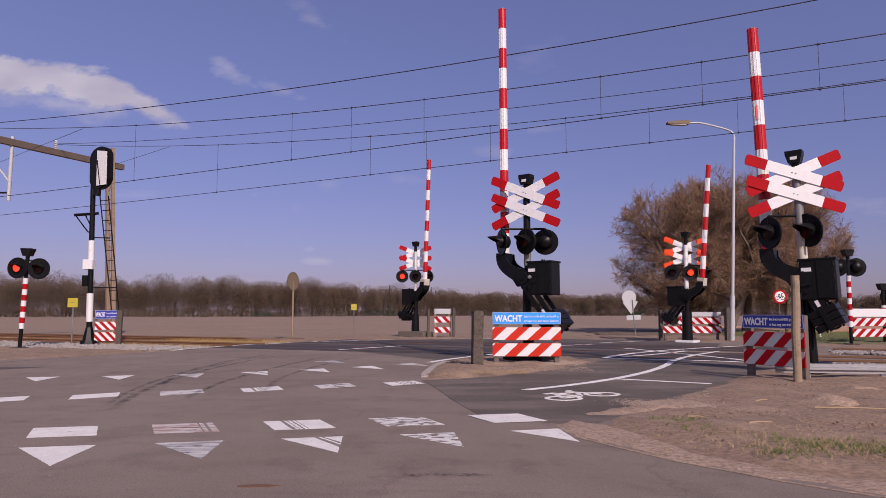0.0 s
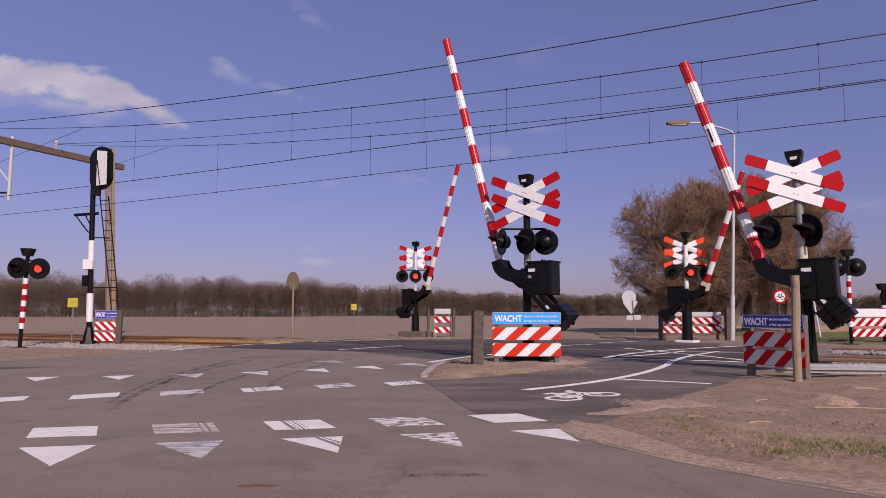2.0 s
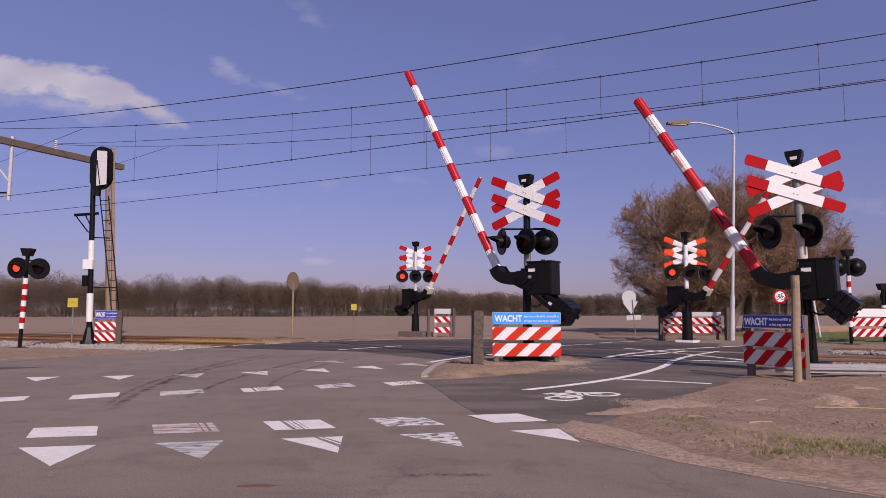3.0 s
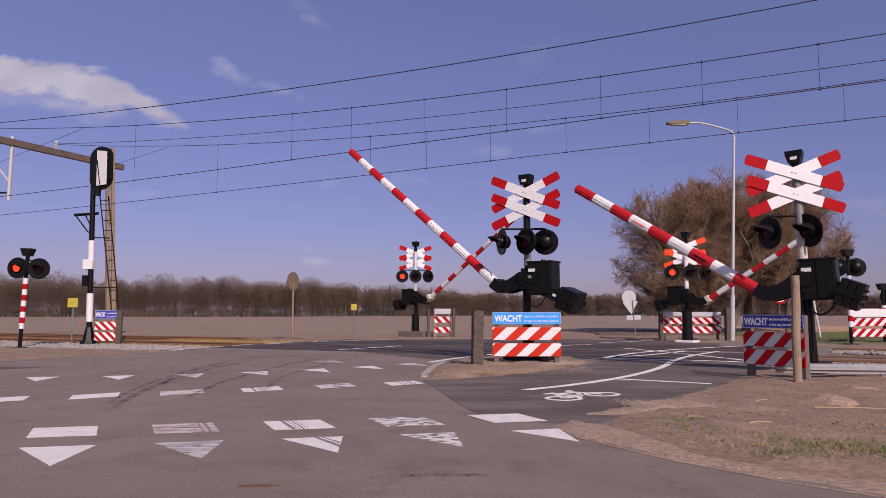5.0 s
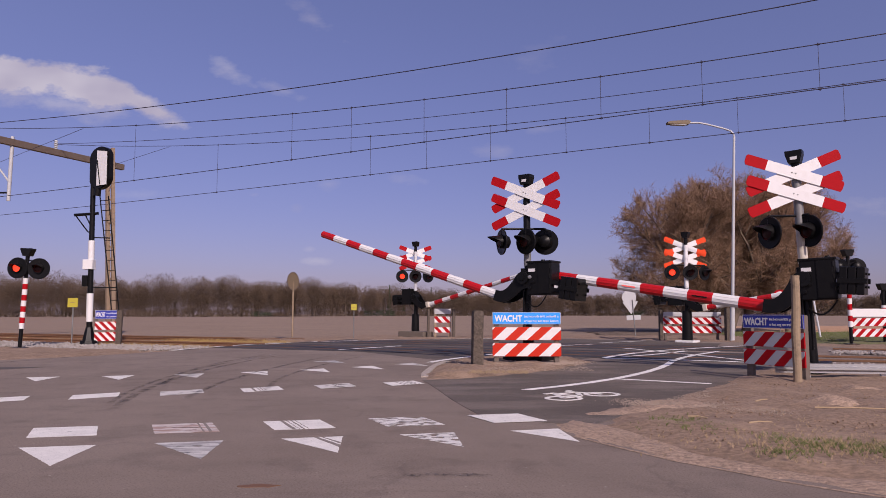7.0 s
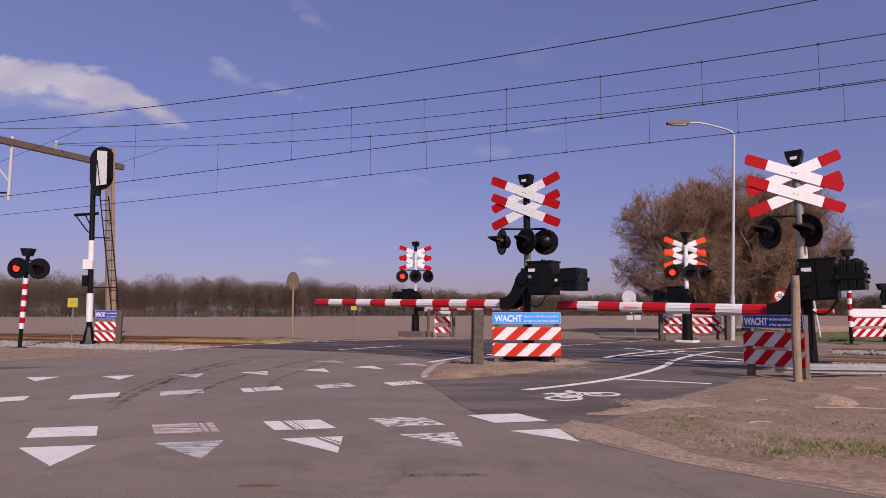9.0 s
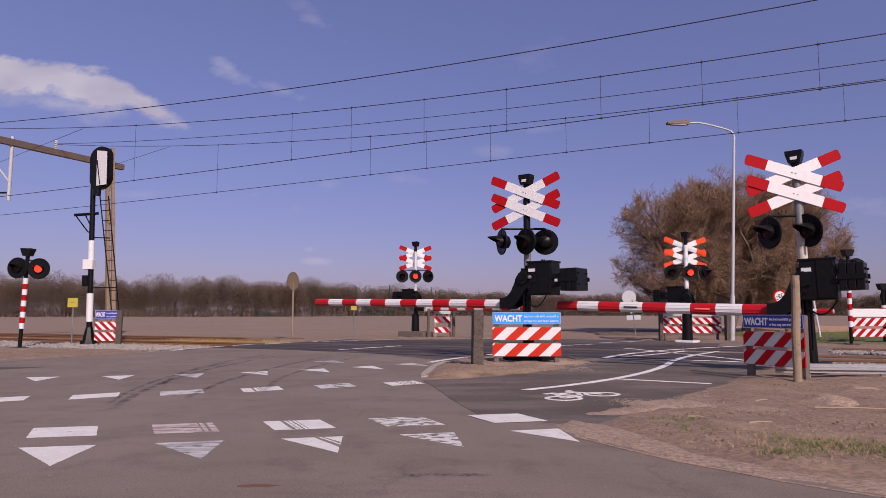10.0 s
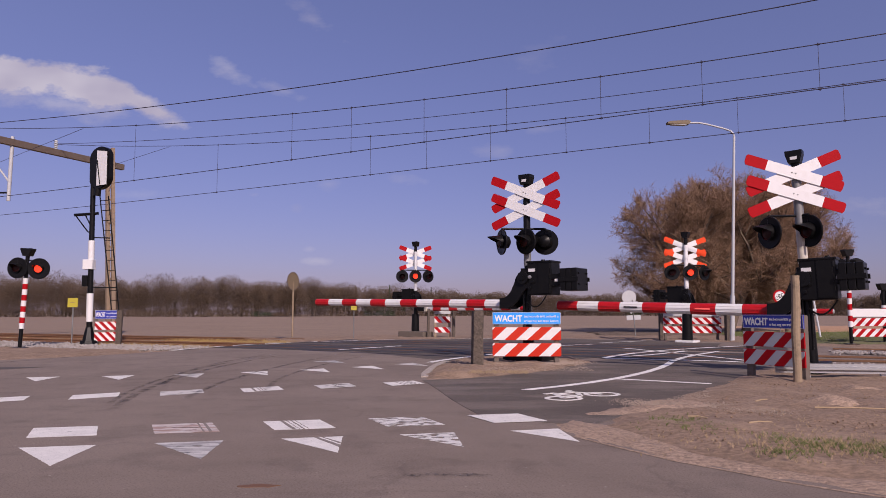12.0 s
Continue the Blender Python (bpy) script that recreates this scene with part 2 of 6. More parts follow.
def asphalt(name, col, pale, dark, crack=0.6, dust=None):
    """Rolled asphalt: worn patches, stone grain, pale chippings, hair cracks and, if named, dust."""
    n = Nodes(name)
    c = n.mix(n.span(n.noise(0.45, 5, 0.62), 0.36, 0.66), col, pale)
    c = n.mix(n.span(n.noise(1.7, 7, 0.68, shift=4), 0.52, 0.74, 0, 0.75), c, dark)
    c = n.mix(n.span(n.noise(0.8, 6, 0.7, (0.35, 1.6, 1), 62, 9), 0.55, 0.72, 0, 0.45), c, dark)
    if dust:
        c = n.mix(n.span(n.noise(1.1, 7, 0.66, (0.6, 1.5, 1), -20, 13), 0.47, 0.62, 0, 0.85), c, dust)
    grain = n.noise(75, 3, 0.72)
    c = n.mix(n.span(grain, 0.36, 0.48, 0.7, 0.0), c, dark)
    c = n.mix(n.span(grain, 0.54, 0.68, 0.0, 0.7), c, pale)
    c = n.mix(n.span(n.noise(26, 2, 0.5, shift=2), 0.70, 0.76, 0, 0.55), c, (0.40, 0.36, 0.32))
    lines = n.calc("MULTIPLY", n.span(n.cracks(0.42), 0.0, 0.012, 1, 0), n.span(n.noise(0.6, 3, shift=7), 0.50, 0.58))
    c = n.mix(n.calc("MULTIPLY", lines, crack), c, tuple(0.4 * v for v in dark))
    n.link(c, n.bs.inputs["Base Color"])
    n.bs.inputs["Roughness"].default_value = 0.86
    n.bs.inputs["Specular IOR Level"].default_value = 0.35
    n.bump(grain, 0.7, 0.004)
    return n.ma


def paint(name, col, worn, stretch=(1, 1, 1), turn=0.0, scale=9.0, stain=None, stain_amount=0.5, shift=0.0, detail=4.0):
    """Road paint that is chipped away in places. worn: how much is gone, 0 to 1."""
    n = Nodes(name)
    c = n.mix(n.span(n.noise(6, 6, 0.65, shift=shift), 0.42, 0.70, 0, 0.5), col, tuple(0.62 * v for v in col))
    c = n.mix(n.span(n.noise(70, 3, 0.7), 0.30, 0.46, 0.35, 0), c, (0.22, 0.19, 0.17))
    if stain:
        c = n.mix(n.span(n.noise(7, 5, 0.6, (0.4, 2.2, 1), -18, shift + 3), 0.43, 0.56, 0, stain_amount), c, stain)
    n.link(c, n.bs.inputs["Base Color"])
    n.bs.inputs["Roughness"].default_value = 0.62
    edge = 0.22 + 0.50 * worn
    gone = n.span(n.noise(scale, detail, 0.55, stretch, turn, shift), edge, edge + 0.09)
    fine = n.span(n.noise(60, 3, 0.7, shift=shift), 0.26 + 0.10 * worn, 0.34 + 0.10 * worn)
    n.link(n.calc("MULTIPLY", gone, fine), n.bs.inputs["Alpha"])
    n.bump(n.noise(90, 3), 0.2, 0.003)
    return n.ma


def rubber_mark(name):
    """Rubber rubbed into the asphalt: thin at the edges of its strip and broken along it."""
    n = Nodes(name)
    uv = n.nt.nodes.new("ShaderNodeSeparateXYZ")
    n.link(n.co.outputs["UV"], uv.inputs[0])
    across = n.span(n.calc("ABSOLUTE", n.calc("SUBTRACT", uv.outputs["X"], 0.5), 0.0), 0.20, 0.5, 1, 0)
    ends = n.calc("MULTIPLY", n.span(uv.outputs["Y"], 0.0, 0.12), n.span(uv.outputs["Y"], 0.72, 1.0, 1, 0))
    a = n.calc("MULTIPLY", across, ends)
    a = n.calc("MULTIPLY", a, n.span(n.noise(3.5, 6, 0.72), 0.43, 0.58, 0.04, 1.0))
    a = n.calc("MULTIPLY", a, n.span(n.noise(30, 4, 0.7), 0.40, 0.56, 0.1, 0.75))
    n.link(a, n.bs.inputs["Alpha"])
    n.bs.inputs["Base Color"].default_value = (0.045, 0.038, 0.036, 1)
    n.bs.inputs["Roughness"].default_value = 0.8
    return n.ma


ASPHALT = asphalt("old_asphalt", (0.184, 0.143, 0.114), (0.242, 0.192, 0.157), (0.110, 0.085, 0.069), 0.22)
ASPHALT_NEW = asphalt("new_asphalt", (0.088, 0.071, 0.059), (0.125, 0.102, 0.085), (0.055, 0.045, 0.038), 0.3)
PATH_ASPHALT = asphalt("dusty_cycle_path_asphalt", (0.092, 0.074, 0.061), (0.130, 0.106, 0.088), (0.058, 0.047, 0.039), 0.2, (0.19, 0.155, 0.13))
MARK = paint("road_marking", (0.76, 0.735, 0.68), 0.06)
LINE_WHITE = paint("fresh_line_paint", (0.82, 0.80, 0.755), 0.03)
MARK_WORN = paint("worn_road_marking", (0.60, 0.575, 0.53), 0.26, (0.8, 1.3, 1), -20, 7, shift=2)
MARK_RUST = paint("rust_stained_road_marking", (0.64, 0.60, 0.56), 0.16, (0.7, 1.5, 1), -12, 8, (0.25, 0.11, 0.06), 0.8, 5)
MARK_GREY = paint("grey_worn_road_marking", (0.58, 0.565, 0.53), 0.20, (0.7, 1.5, 1), -15, 8, (0.22, 0.205, 0.195), 0.85, 8)
MARK_PATCHY = paint("patchily_worn_road_marking", (0.70, 0.68, 0.64), 0.40, (0.8, 1.7, 1), 8, 11, shift=11, detail=1.0)
# even dark colour of the patch at the road's left edge
DARK_PATCH = mat("dark_patch", (0.075, 0.062, 0.055), 0.8, var=0.3, scale=2.0)
RUBBED = rubber_mark("rubbed_in_rubber")
STREAK = mat("rubber_streak", (0.215, 0.185, 0.16), 0.85, var=0.4, scale=12, grain=0.3)
TURF = mat("turf", (0.115, 0.120, 0.045), 0.95, var=0.5, scale=1.2, bump=0.8, bscale=20, grain=0.35, dirt=(0.19, 0.14, 0.085), dirt_amount=0.6, dist=0.02)
DARK_GROUND = mat("dark_ground", (0.135, 0.094, 0.064), 0.95, var=0.5, scale=0.6, bump=0.8, bscale=9, grain=0.3, dirt=(0.22, 0.155, 0.105), dirt_amount=0.7, dist=0.03)
TAN_SOIL = mat("tan_soil", (0.42, 0.245, 0.135), 0.95, var=0.3, scale=0.5, bump=0.5, bscale=6, grain=0.15)
KERBSTONE = mat("pale_kerb", (0.36, 0.31, 0.265), 0.9, var=0.25, scale=6, bump=0.4, grain=0.2)

# ---- mesh helpers ----
def part(name, bm, material, parent=None, label="", m=None, smooth=False):
    me = bpy.data.meshes.new(name)
    bm.to_mesh(me)
    bm.free()
    for ma in (material if isinstance(material, (list, tuple)) else [material]):
        me.materials.append(ma)
    if smooth:
        for p in me.polygons:
            p.use_smooth = True
        me.set_sharp_from_angle(angle=radians(38))
    ob = new(name, me)
    if parent is not None:
        ob.parent = parent
    if m is not None:
        ob.matrix_local = m
    if label:
        tagged(ob, label)
    return ob


def thing(name, m, label, category, group="", kind=""):
    ob = new(name)
    ob.empty_display_size = 0.2
    ob.matrix_world = m
    return tagged(ob, label, category, group, kind)


def box(bm, x0, x1, y0, y1, z0, z1, bev=0.0, mi=0):
    r = bmesh.ops.create_cube(bm, size=1, matrix=Matrix.Translation(((x0 + x1) / 2, (y0 + y1) / 2, (z0 + z1) / 2)) @ Matrix.Diagonal((x1 - x0, y1 - y0, z1 - z0, 1)))
    fs = {f for v in r["verts"] for f in v.link_faces}
    for f in fs:
        f.material_index = mi
    if bev:
        bmesh.ops.bevel(bm, geom=list({e for v in r["verts"] for e in v.link_edges}), offset=bev, segments=2, affect="EDGES", profile=0.6)
    return bm


def tube(bm, p, q, r0, r1=None, n=12, mi=0):
    p, q = Vector(p), Vector(q)
    d = q - p
    m = Matrix.Translation((p + q) / 2) @ d.to_track_quat("Z", "Y").to_matrix().to_4x4()
    r = bmesh.ops.create_cone(bm, cap_ends=True, segments=n, radius1=r0, radius2=r0 if r1 is None else r1, depth=d.length, matrix=m)
    for f in {f for v in r["verts"] for f in v.link_faces}:
        f.material_index = mi
    return bm


def prism(bm, pts, y0, y1, mi=0):
    """An outline in x and z, from y0 to y1."""
    a = [bm.verts.new((x, y0, z)) for x, z in pts]
    b = [bm.verts.new((x, y1, z)) for x, z in pts]
    fs = [bm.faces.new(a), bm.faces.new(b[::-1])]
    for i in range(len(pts)):
        j = (i + 1) % len(pts)
        fs.append(bm.faces.new((a[j], a[i], b[i], b[j])))
    for f in fs:
        f.material_index = mi
    bmesh.ops.recalc_face_normals(bm, faces=fs)
    return bm


def slab(bm, pts, z0, z1):
    """An outline in plan, from z0 to z1."""
    a = [bm.verts.new((x, y, z0)) for x, y in pts]
    b = [bm.verts.new((x, y, z1)) for x, y in pts]
    fs = [bm.faces.new(a[::-1]), bm.faces.new(b)]
    for i in range(len(pts)):
        j = (i + 1) % len(pts)
        fs.append(bm.faces.new((a[i], a[j], b[j], b[i])))
    bmesh.ops.recalc_face_normals(bm, faces=fs)
    return bm


def lathe(bm, prof, n=24, mi=0):
    """A profile of (radius, y) turned round the y axis."""
    rings = []
    for r, y in prof:
        rings.append([bm.verts.new((r * math.cos(2 * math.pi * i / n), y, r * math.sin(2 * math.pi * i / n))) for i in range(n)] if r > 1e-5 else [bm.verts.new((0, y, 0))])
    fs = []
    for a, b in zip(rings, rings[1:]):
        for i in range(n):
            j = (i + 1) % n
            if len(a) == 1 and len(b) == 1:
                continue
            if len(a) == 1:
                fs.append(bm.faces.new((a[0], b[i], b[j])))
            elif len(b) == 1:
                fs.append(bm.faces.new((a[i], a[j], b[0])))
            else:
                fs.append(bm.faces.new((a[i], a[j], b[j], b[i])))
    for f in fs:
        f.material_index = mi
    bmesh.ops.recalc_face_normals(bm, faces=fs)
    return bm


def B():
    return bmesh.new()


def segments_mesh(name, segs, sides, material, parent=None, label=""):
    """Many tapered twigs in one mesh. segs: rows of start, end, start radius, end radius."""
    s = np.asarray(segs, dtype=np.float64)
    p, q, r0, r1 = s[:, 0:3], s[:, 3:6], s[:, 6:7], s[:, 7:8]
    d = q - p
    d /= np.linalg.norm(d, axis=1, keepdims=True) + 1e-9
    ref = np.where(np.abs(d[:, 2:3]) > 0.9, [[1.0, 0, 0]], [[0, 0, 1.0]])
    a = np.cross(d, ref)
    a /= np.linalg.norm(a, axis=1, keepdims=True)
    b = np.cross(d, a)
    n = len(s)
    verts = np.zeros((n, 2 * sides, 3))
    for k in range(sides):
        w = 2 * math.pi * k / sides
        o = a * math.cos(w) + b * math.sin(w)
        verts[:, k] = p + o * r0
        verts[:, sides + k] = q + o * r1
    k = np.arange(sides)
    kk = (k + 1) % sides
    quad = np.stack([k, kk, sides + kk, sides + k], 1)
    faces = (quad[None] + (np.arange(n) * 2 * sides)[:, None, None]).reshape(-1, 4)
    me = bpy.data.meshes.new(name)
    me.vertices.add(n * 2 * sides)
    me.vertices.foreach_set("co", verts.ravel())
    me.loops.add(faces.size)
    me.loops.foreach_set("vertex_index", faces.ravel().astype(np.int32))
    me.polygons.add(len(faces))
    me.polygons.foreach_set("loop_start", np.arange(len(faces), dtype=np.int32) * 4)
    me.update(calc_edges=True)
    me.materials.append(material)
    ob = new(name, me)
    if parent is not None:
        ob.parent = parent
    if label:
        tagged(ob, label)
    return ob


def blades_mesh(name, rows, material, parent=None, seed=1):
    """Many thin pointed twigs in one mesh, a blade each. rows: start, end, half width."""
    rs = np.random.RandomState(seed)
    s = np.asarray(rows, dtype=np.float64)
    p, q, r = s[:, 0:3], s[:, 3:6], s[:, 6:7]
    d = q - p
    side = np.cross(d, rs.normal(size=p.shape))
    side /= np.linalg.norm(side, axis=1, keepdims=True) + 1e-9
    n = len(s)
    verts = np.stack([p - side * r, p + side * r, q], 1).reshape(-1, 3)
    me = bpy.data.meshes.new(name)
    me.vertices.add(3 * n)
    me.vertices.foreach_set("co", verts.ravel())
    me.loops.add(3 * n)
    me.loops.foreach_set("vertex_index", np.arange(3 * n, dtype=np.int32))
    me.polygons.add(n)
    me.polygons.foreach_set("loop_start", np.arange(n, dtype=np.int32) * 3)
    me.update(calc_edges=True)
    me.materials.append(material)
    ob = new(name, me)
    if parent is not None:
        ob.parent = parent
    return ob


# ---- the ground, the road and the railway ----
RAIL_DIR, RAIL_N = Vector((-0.9063, 0.4226, 0)), Vector((0.4226, 0.9063, 0))


def along(s, n, z=0.0):
    """A place s metres along the railway and n metres across it from the camera."""
    return RAIL_DIR * s + RAIL_N * n + Vector((0, 0, z))


def sheet(name, outline, z, material, label, category, thick=0.03):
    ob = part(name, slab(B(), outline, z - thick, z), material)
    return tagged(ob, label, category, kind="structure")


def make_ground():
    bm = B()
    xs = [-3500, -1200, -400] + [x for x in np.linspace(-120, 120, 81)] + [400, 1200, 3500]
    ys = [-3500, -400, -60, -20] + [y for y in np.linspace(-5, 120, 60)] + [170, 260, 420, 800, 1600, 3800]
    grid = []
    for y in ys:
        row = []
        for x in xs:
            h = noise.noise(Vector((x * 0.05, y * 0.05, 0))) * 0.06 + noise.noise(Vector((x * 0.4, y * 0.4, 3))) * 0.025
            row.append(bm.verts.new((x, y, -0.13 + h * min(1, max(0, (y - 26) / 10)))))
        grid.append(row)
    for r0, r1 in zip(grid, grid[1:]):
        for i in range(len(xs) - 1):
            bm.faces.new((r0[i], r0[i + 1], r1[i + 1], r1[i]))
    ob = part("ground", bm, FIELD, smooth=True)
    tagged(ob, "bare brown ploughed field reaching to the woods", "ground", kind="structure")


make_ground()

sheet("road", [(-40, -4), (3.0, -4), (14, 3.5), (14, 17), (12.06, 19.4), (9.85, 24.0), (7.2, 26.4), (4.97, 27.9), (1.5, 27.9), (-3.4, 26.1), (-5.9, 23.6), (-6.9, 18.6), (-8.0, 16.2), (-9.6, 14.1), (-40, 12)], 0.0, ASPHALT,
      "worn grey-brown asphalt road running up to the level crossing", "road", 0.2)
sheet("dark_asphalt", [(-5.5, 23.2), (-3.4, 25.6), (1.5, 27.4), (4.7, 27.2), (7.0, 25.6), (9.0, 23.0), (7.6, 20.0), (4.0, 16.2), (2.45, 14.6), (0.2, 14.3), (-0.1, 14.75), (-1.0, 16.2), (-2.8, 19.2)], 0.002, ASPHALT_NEW,
      "newer dark asphalt laid across the level crossing", "road", 0.02)
sheet("cycle_path", [(-0.30, 10.25), (0.12, 10.5), (0.74, 11.0), (1.6, 11.9), (2.86, 13.95), (4.2, 15.9), (5.84, 17.7), (7.2, 17.2), (7.04, 14.8), (5.2, 11.6), (3.9, 9.6), (2.75, 8.2), (1.75, 6.8), (1.25, 6.1), (0.80, 6.38), (0.47, 6.52), (0.34, 6.80), (0.22, 7.35), (0.09, 8.02), (-0.07, 9.05), (-0.20, 9.8)], 0.0045, PATH_ASPHALT,
      "smooth dark asphalt cycle path", "cycle path", 0.02)


def relief_patch(name, outline, z, material, label, category, height=0.05, step=0.12, seed=0, edge=0.35, rough=1.0):
    """A bank of loose soil: a fine sheet inside the outline, thin at its ragged edge."""
    poly = [Vector(p) for p in outline]
    x0, x1 = min(p.x for p in poly), max(p.x for p in poly)
    y0, y1 = min(p.y for p in poly), max(p.y for p in poly)

    def depth(p):
        inside, best = False, 1e9
        for a, b in zip(poly, poly[1:] + poly[:1]):
            ab = b - a
            t = max(0, min(1, (p - a).dot(ab) / ab.length_squared))
            best = min(best, (a + ab * t - p).length)
            if (a.y > p.y) != (b.y > p.y) and p.x < a.x + (p.y - a.y) * (b.x - a.x) / (b.y - a.y):
                inside = not inside
        return best if inside else -best

    bm = B()
    nx, ny = int((x1 - x0 + 0.6) / step) + 2, int((y1 - y0 + 0.6) / step) + 2
    grid = {}
    for j in range(ny):
        for i in range(nx):
            p = Vector((x0 - 0.3 + i * step, y0 - 0.3 + j * step))
            d = depth(p) + 0.09 * noise.noise(Vector((p.x * 2.3, p.y * 2.3, seed))) + 0.06 * noise.noise(Vector((p.x * 9, p.y * 9, seed)))
            h = max(-0.35, min(1.0, d / edge)) * height
            h += max(0, min(1, d / edge)) * height * rough * (0.9 * noise.noise(Vector((p.x * 1.6, p.y * 1.6, seed + 5))) + 0.45 * noise.noise(Vector((p.x * 6, p.y * 6, seed + 9))))
            grid[i, j] = (bm.verts.new((p.x, p.y, z + h)), d)
    for j in range(ny - 1):
        for i in range(nx - 1):
            c = [grid[i, j], grid[i + 1, j], grid[i + 1, j + 1], grid[i, j + 1]]
            if max(k[1] for k in c) > -0.05:
                bm.faces.new([k[0] for k in c])
    bmesh.ops.delete(bm, geom=[v for v in bm.verts if not v.link_faces], context="VERTS")
    ob = part(name, bm, material, smooth=True)
    return tagged(ob, label, category, kind="structure")


VERGE = [(3.3, 3.6), (2.5, 4.02), (2.15, 4.25), (1.92, 4.47), (1.68, 4.95), (1.54, 5.5), (1.38, 6.1), (1.73, 6.9), (2.72, 8.3), (3.75, 9.7), (4.6, 11.0), (5.6, 12.6), (14, 14.2), (14, 1.0), (5, 1.0)]
ISLAND = [(-0.24, 11.2), (-0.26, 10.38), (0.13, 10.42), (0.76, 10.9), (1.55, 11.65), (2.18, 12.6), (2.93, 14.05), (2.85, 15.0), (2.3, 15.6), (0.6, 15.5), (0.10, 14.1), (-0.12, 12.8)]
relief_patch("verge", VERGE, 0.0, DIRT, "bare sandy brown verge beside the road", "verge", 0.045, 0.13, 1)
relief_patch("traffic_island", ISLAND, 0.0, DIRT, "gravelly earth island round the barrier mast", "verge", 0.06, 0.1, 2, 0.25)
relief_patch("left_verge", [(-9.6, 14.2), (-8.1, 16.3), (-7.0, 18.7), (-8.5, 20.5), (-12, 20.5), (-30, 27), (-30, 17), (-14, 13.4)], -0.02, DIRT, "sandy earth strip between road and track bed", "verge", 0.05, 0.2, 3)
relief_patch("turf_strip", [(11.5, 22.5), (12.6, 27), (14, 36), (60, 33), (60, 1.8), (30, 13.6)], -0.03, TURF, "short green grass strip beyond the railway", "grass strip", 0.085, 0.4, 31)
# ground patch darker than the field, under and around the bare trees
relief_patch("dark_ground", [(8.0, 32.5), (13, 31.5), (24, 33), (26, 44), (16, 47), (9, 43)], -0.09, DARK_GROUND, "darker mottled brown ground under the trees", "leaf litter", 0.06, 0.4, 33, 1.2)
relief_patch("tan_field", [(17, 37), (19, 57), (90, 55), (90, 33)], -0.06, TAN_SOIL, "strip of bare tan soil behind the grass", "field", 0.07, 1.0, 32)
relief_patch("far_verge", [(-6.2, 24.6), (-3.4, 26.5), (1.5, 28.2), (4.9, 28.2), (7.3, 26.7), (10.0, 24.3), (12.3, 19.6), (14.6, 18.2), (40, 6), (42, 14), (30, 24), (14, 31), (-3, 32), (-8, 27)], -0.03, DIRT, "pale earth verge beyond the crossing", "verge", 0.05, 0.3, 4)


relief_patch("sand_edge", [(2.36, 3.82), (2.19, 3.94), (1.985, 4.15), (1.777, 4.43), (1.535, 4.73), (1.29, 5.22), (1.05, 5.65), (0.98, 6.2), (1.15, 6.5), (1.45, 6.2), (1.60, 5.56), (1.74, 5.0), (1.97, 4.56), (2.2, 4.33), (2.55, 4.1), (3.4, 3.7), (3.0, 3.3)], 0.0, SAND, "strip of pale sand along the road's edge", "verge", 0.034, 0.06, 7, 0.3, 0.45)
relief_patch("sand_spread", [(1.45, 6.85), (1.8, 7.15), (2.1, 7.45), (2.4, 7.9), (2.75, 7.75), (3.0, 7.3), (3.5, 6.6), (2.8, 6.7), (2.2, 6.75)], 0.012, SAND, "pale sand and grit beside the cycle path", "verge", 0.056, 0.06, 8, 0.45, 0.6)
relief_patch("turf_patch", [(2.35, 5.2), (2.7, 5.15), (3.0, 4.95), (3.6, 4.85), (3.6, 4.5), (3.0, 4.7), (2.75, 4.85), (2.45, 5.0)], 0.012, TURF, "low patch of green turf on the sandy verge", "grass patch", 0.055, 0.05, 21, 0.25)
for cx, cy, sd in ((4.05, 7.45, 1), (5.0, 8.6, 2)):
    relief_patch("sand_heap", [(cx + (0.30 + 0.08 * math.sin(a * 3 + sd)) * math.cos(a), cy + 0.24 * math.sin(a)) for a in (2 * math.pi * i / 12 for i in range(12))], 0.03, SAND, "small heap of pale sand on the verge", "sand heap", 0.06, 0.05, 9 + sd, 0.2)

# worn kerb round the island's road side
kerb = B()
kerb_pts = [Vector(p) for p in ((-0.27, 10.75), (-0.28, 11.25), (-0.24, 11.9), (-0.17, 12.8), (-0.06, 13.6), (0.07, 14.25))]
for p, q in zip(kerb_pts, kerb_pts[1:]):
    d = (q - p).normalized() * 0.008
    n = Vector((-d.y, d.x)).normalized() * 0.06
    slab(kerb, [tuple(v) for v in (p + d - n, q - d - n, q - d + n, p + d + n)], -0.05, 0.022)
tagged(part("kerb", kerb, KERBSTONE), "worn pale kerb stones round the earth island", "kerb", kind="structure")


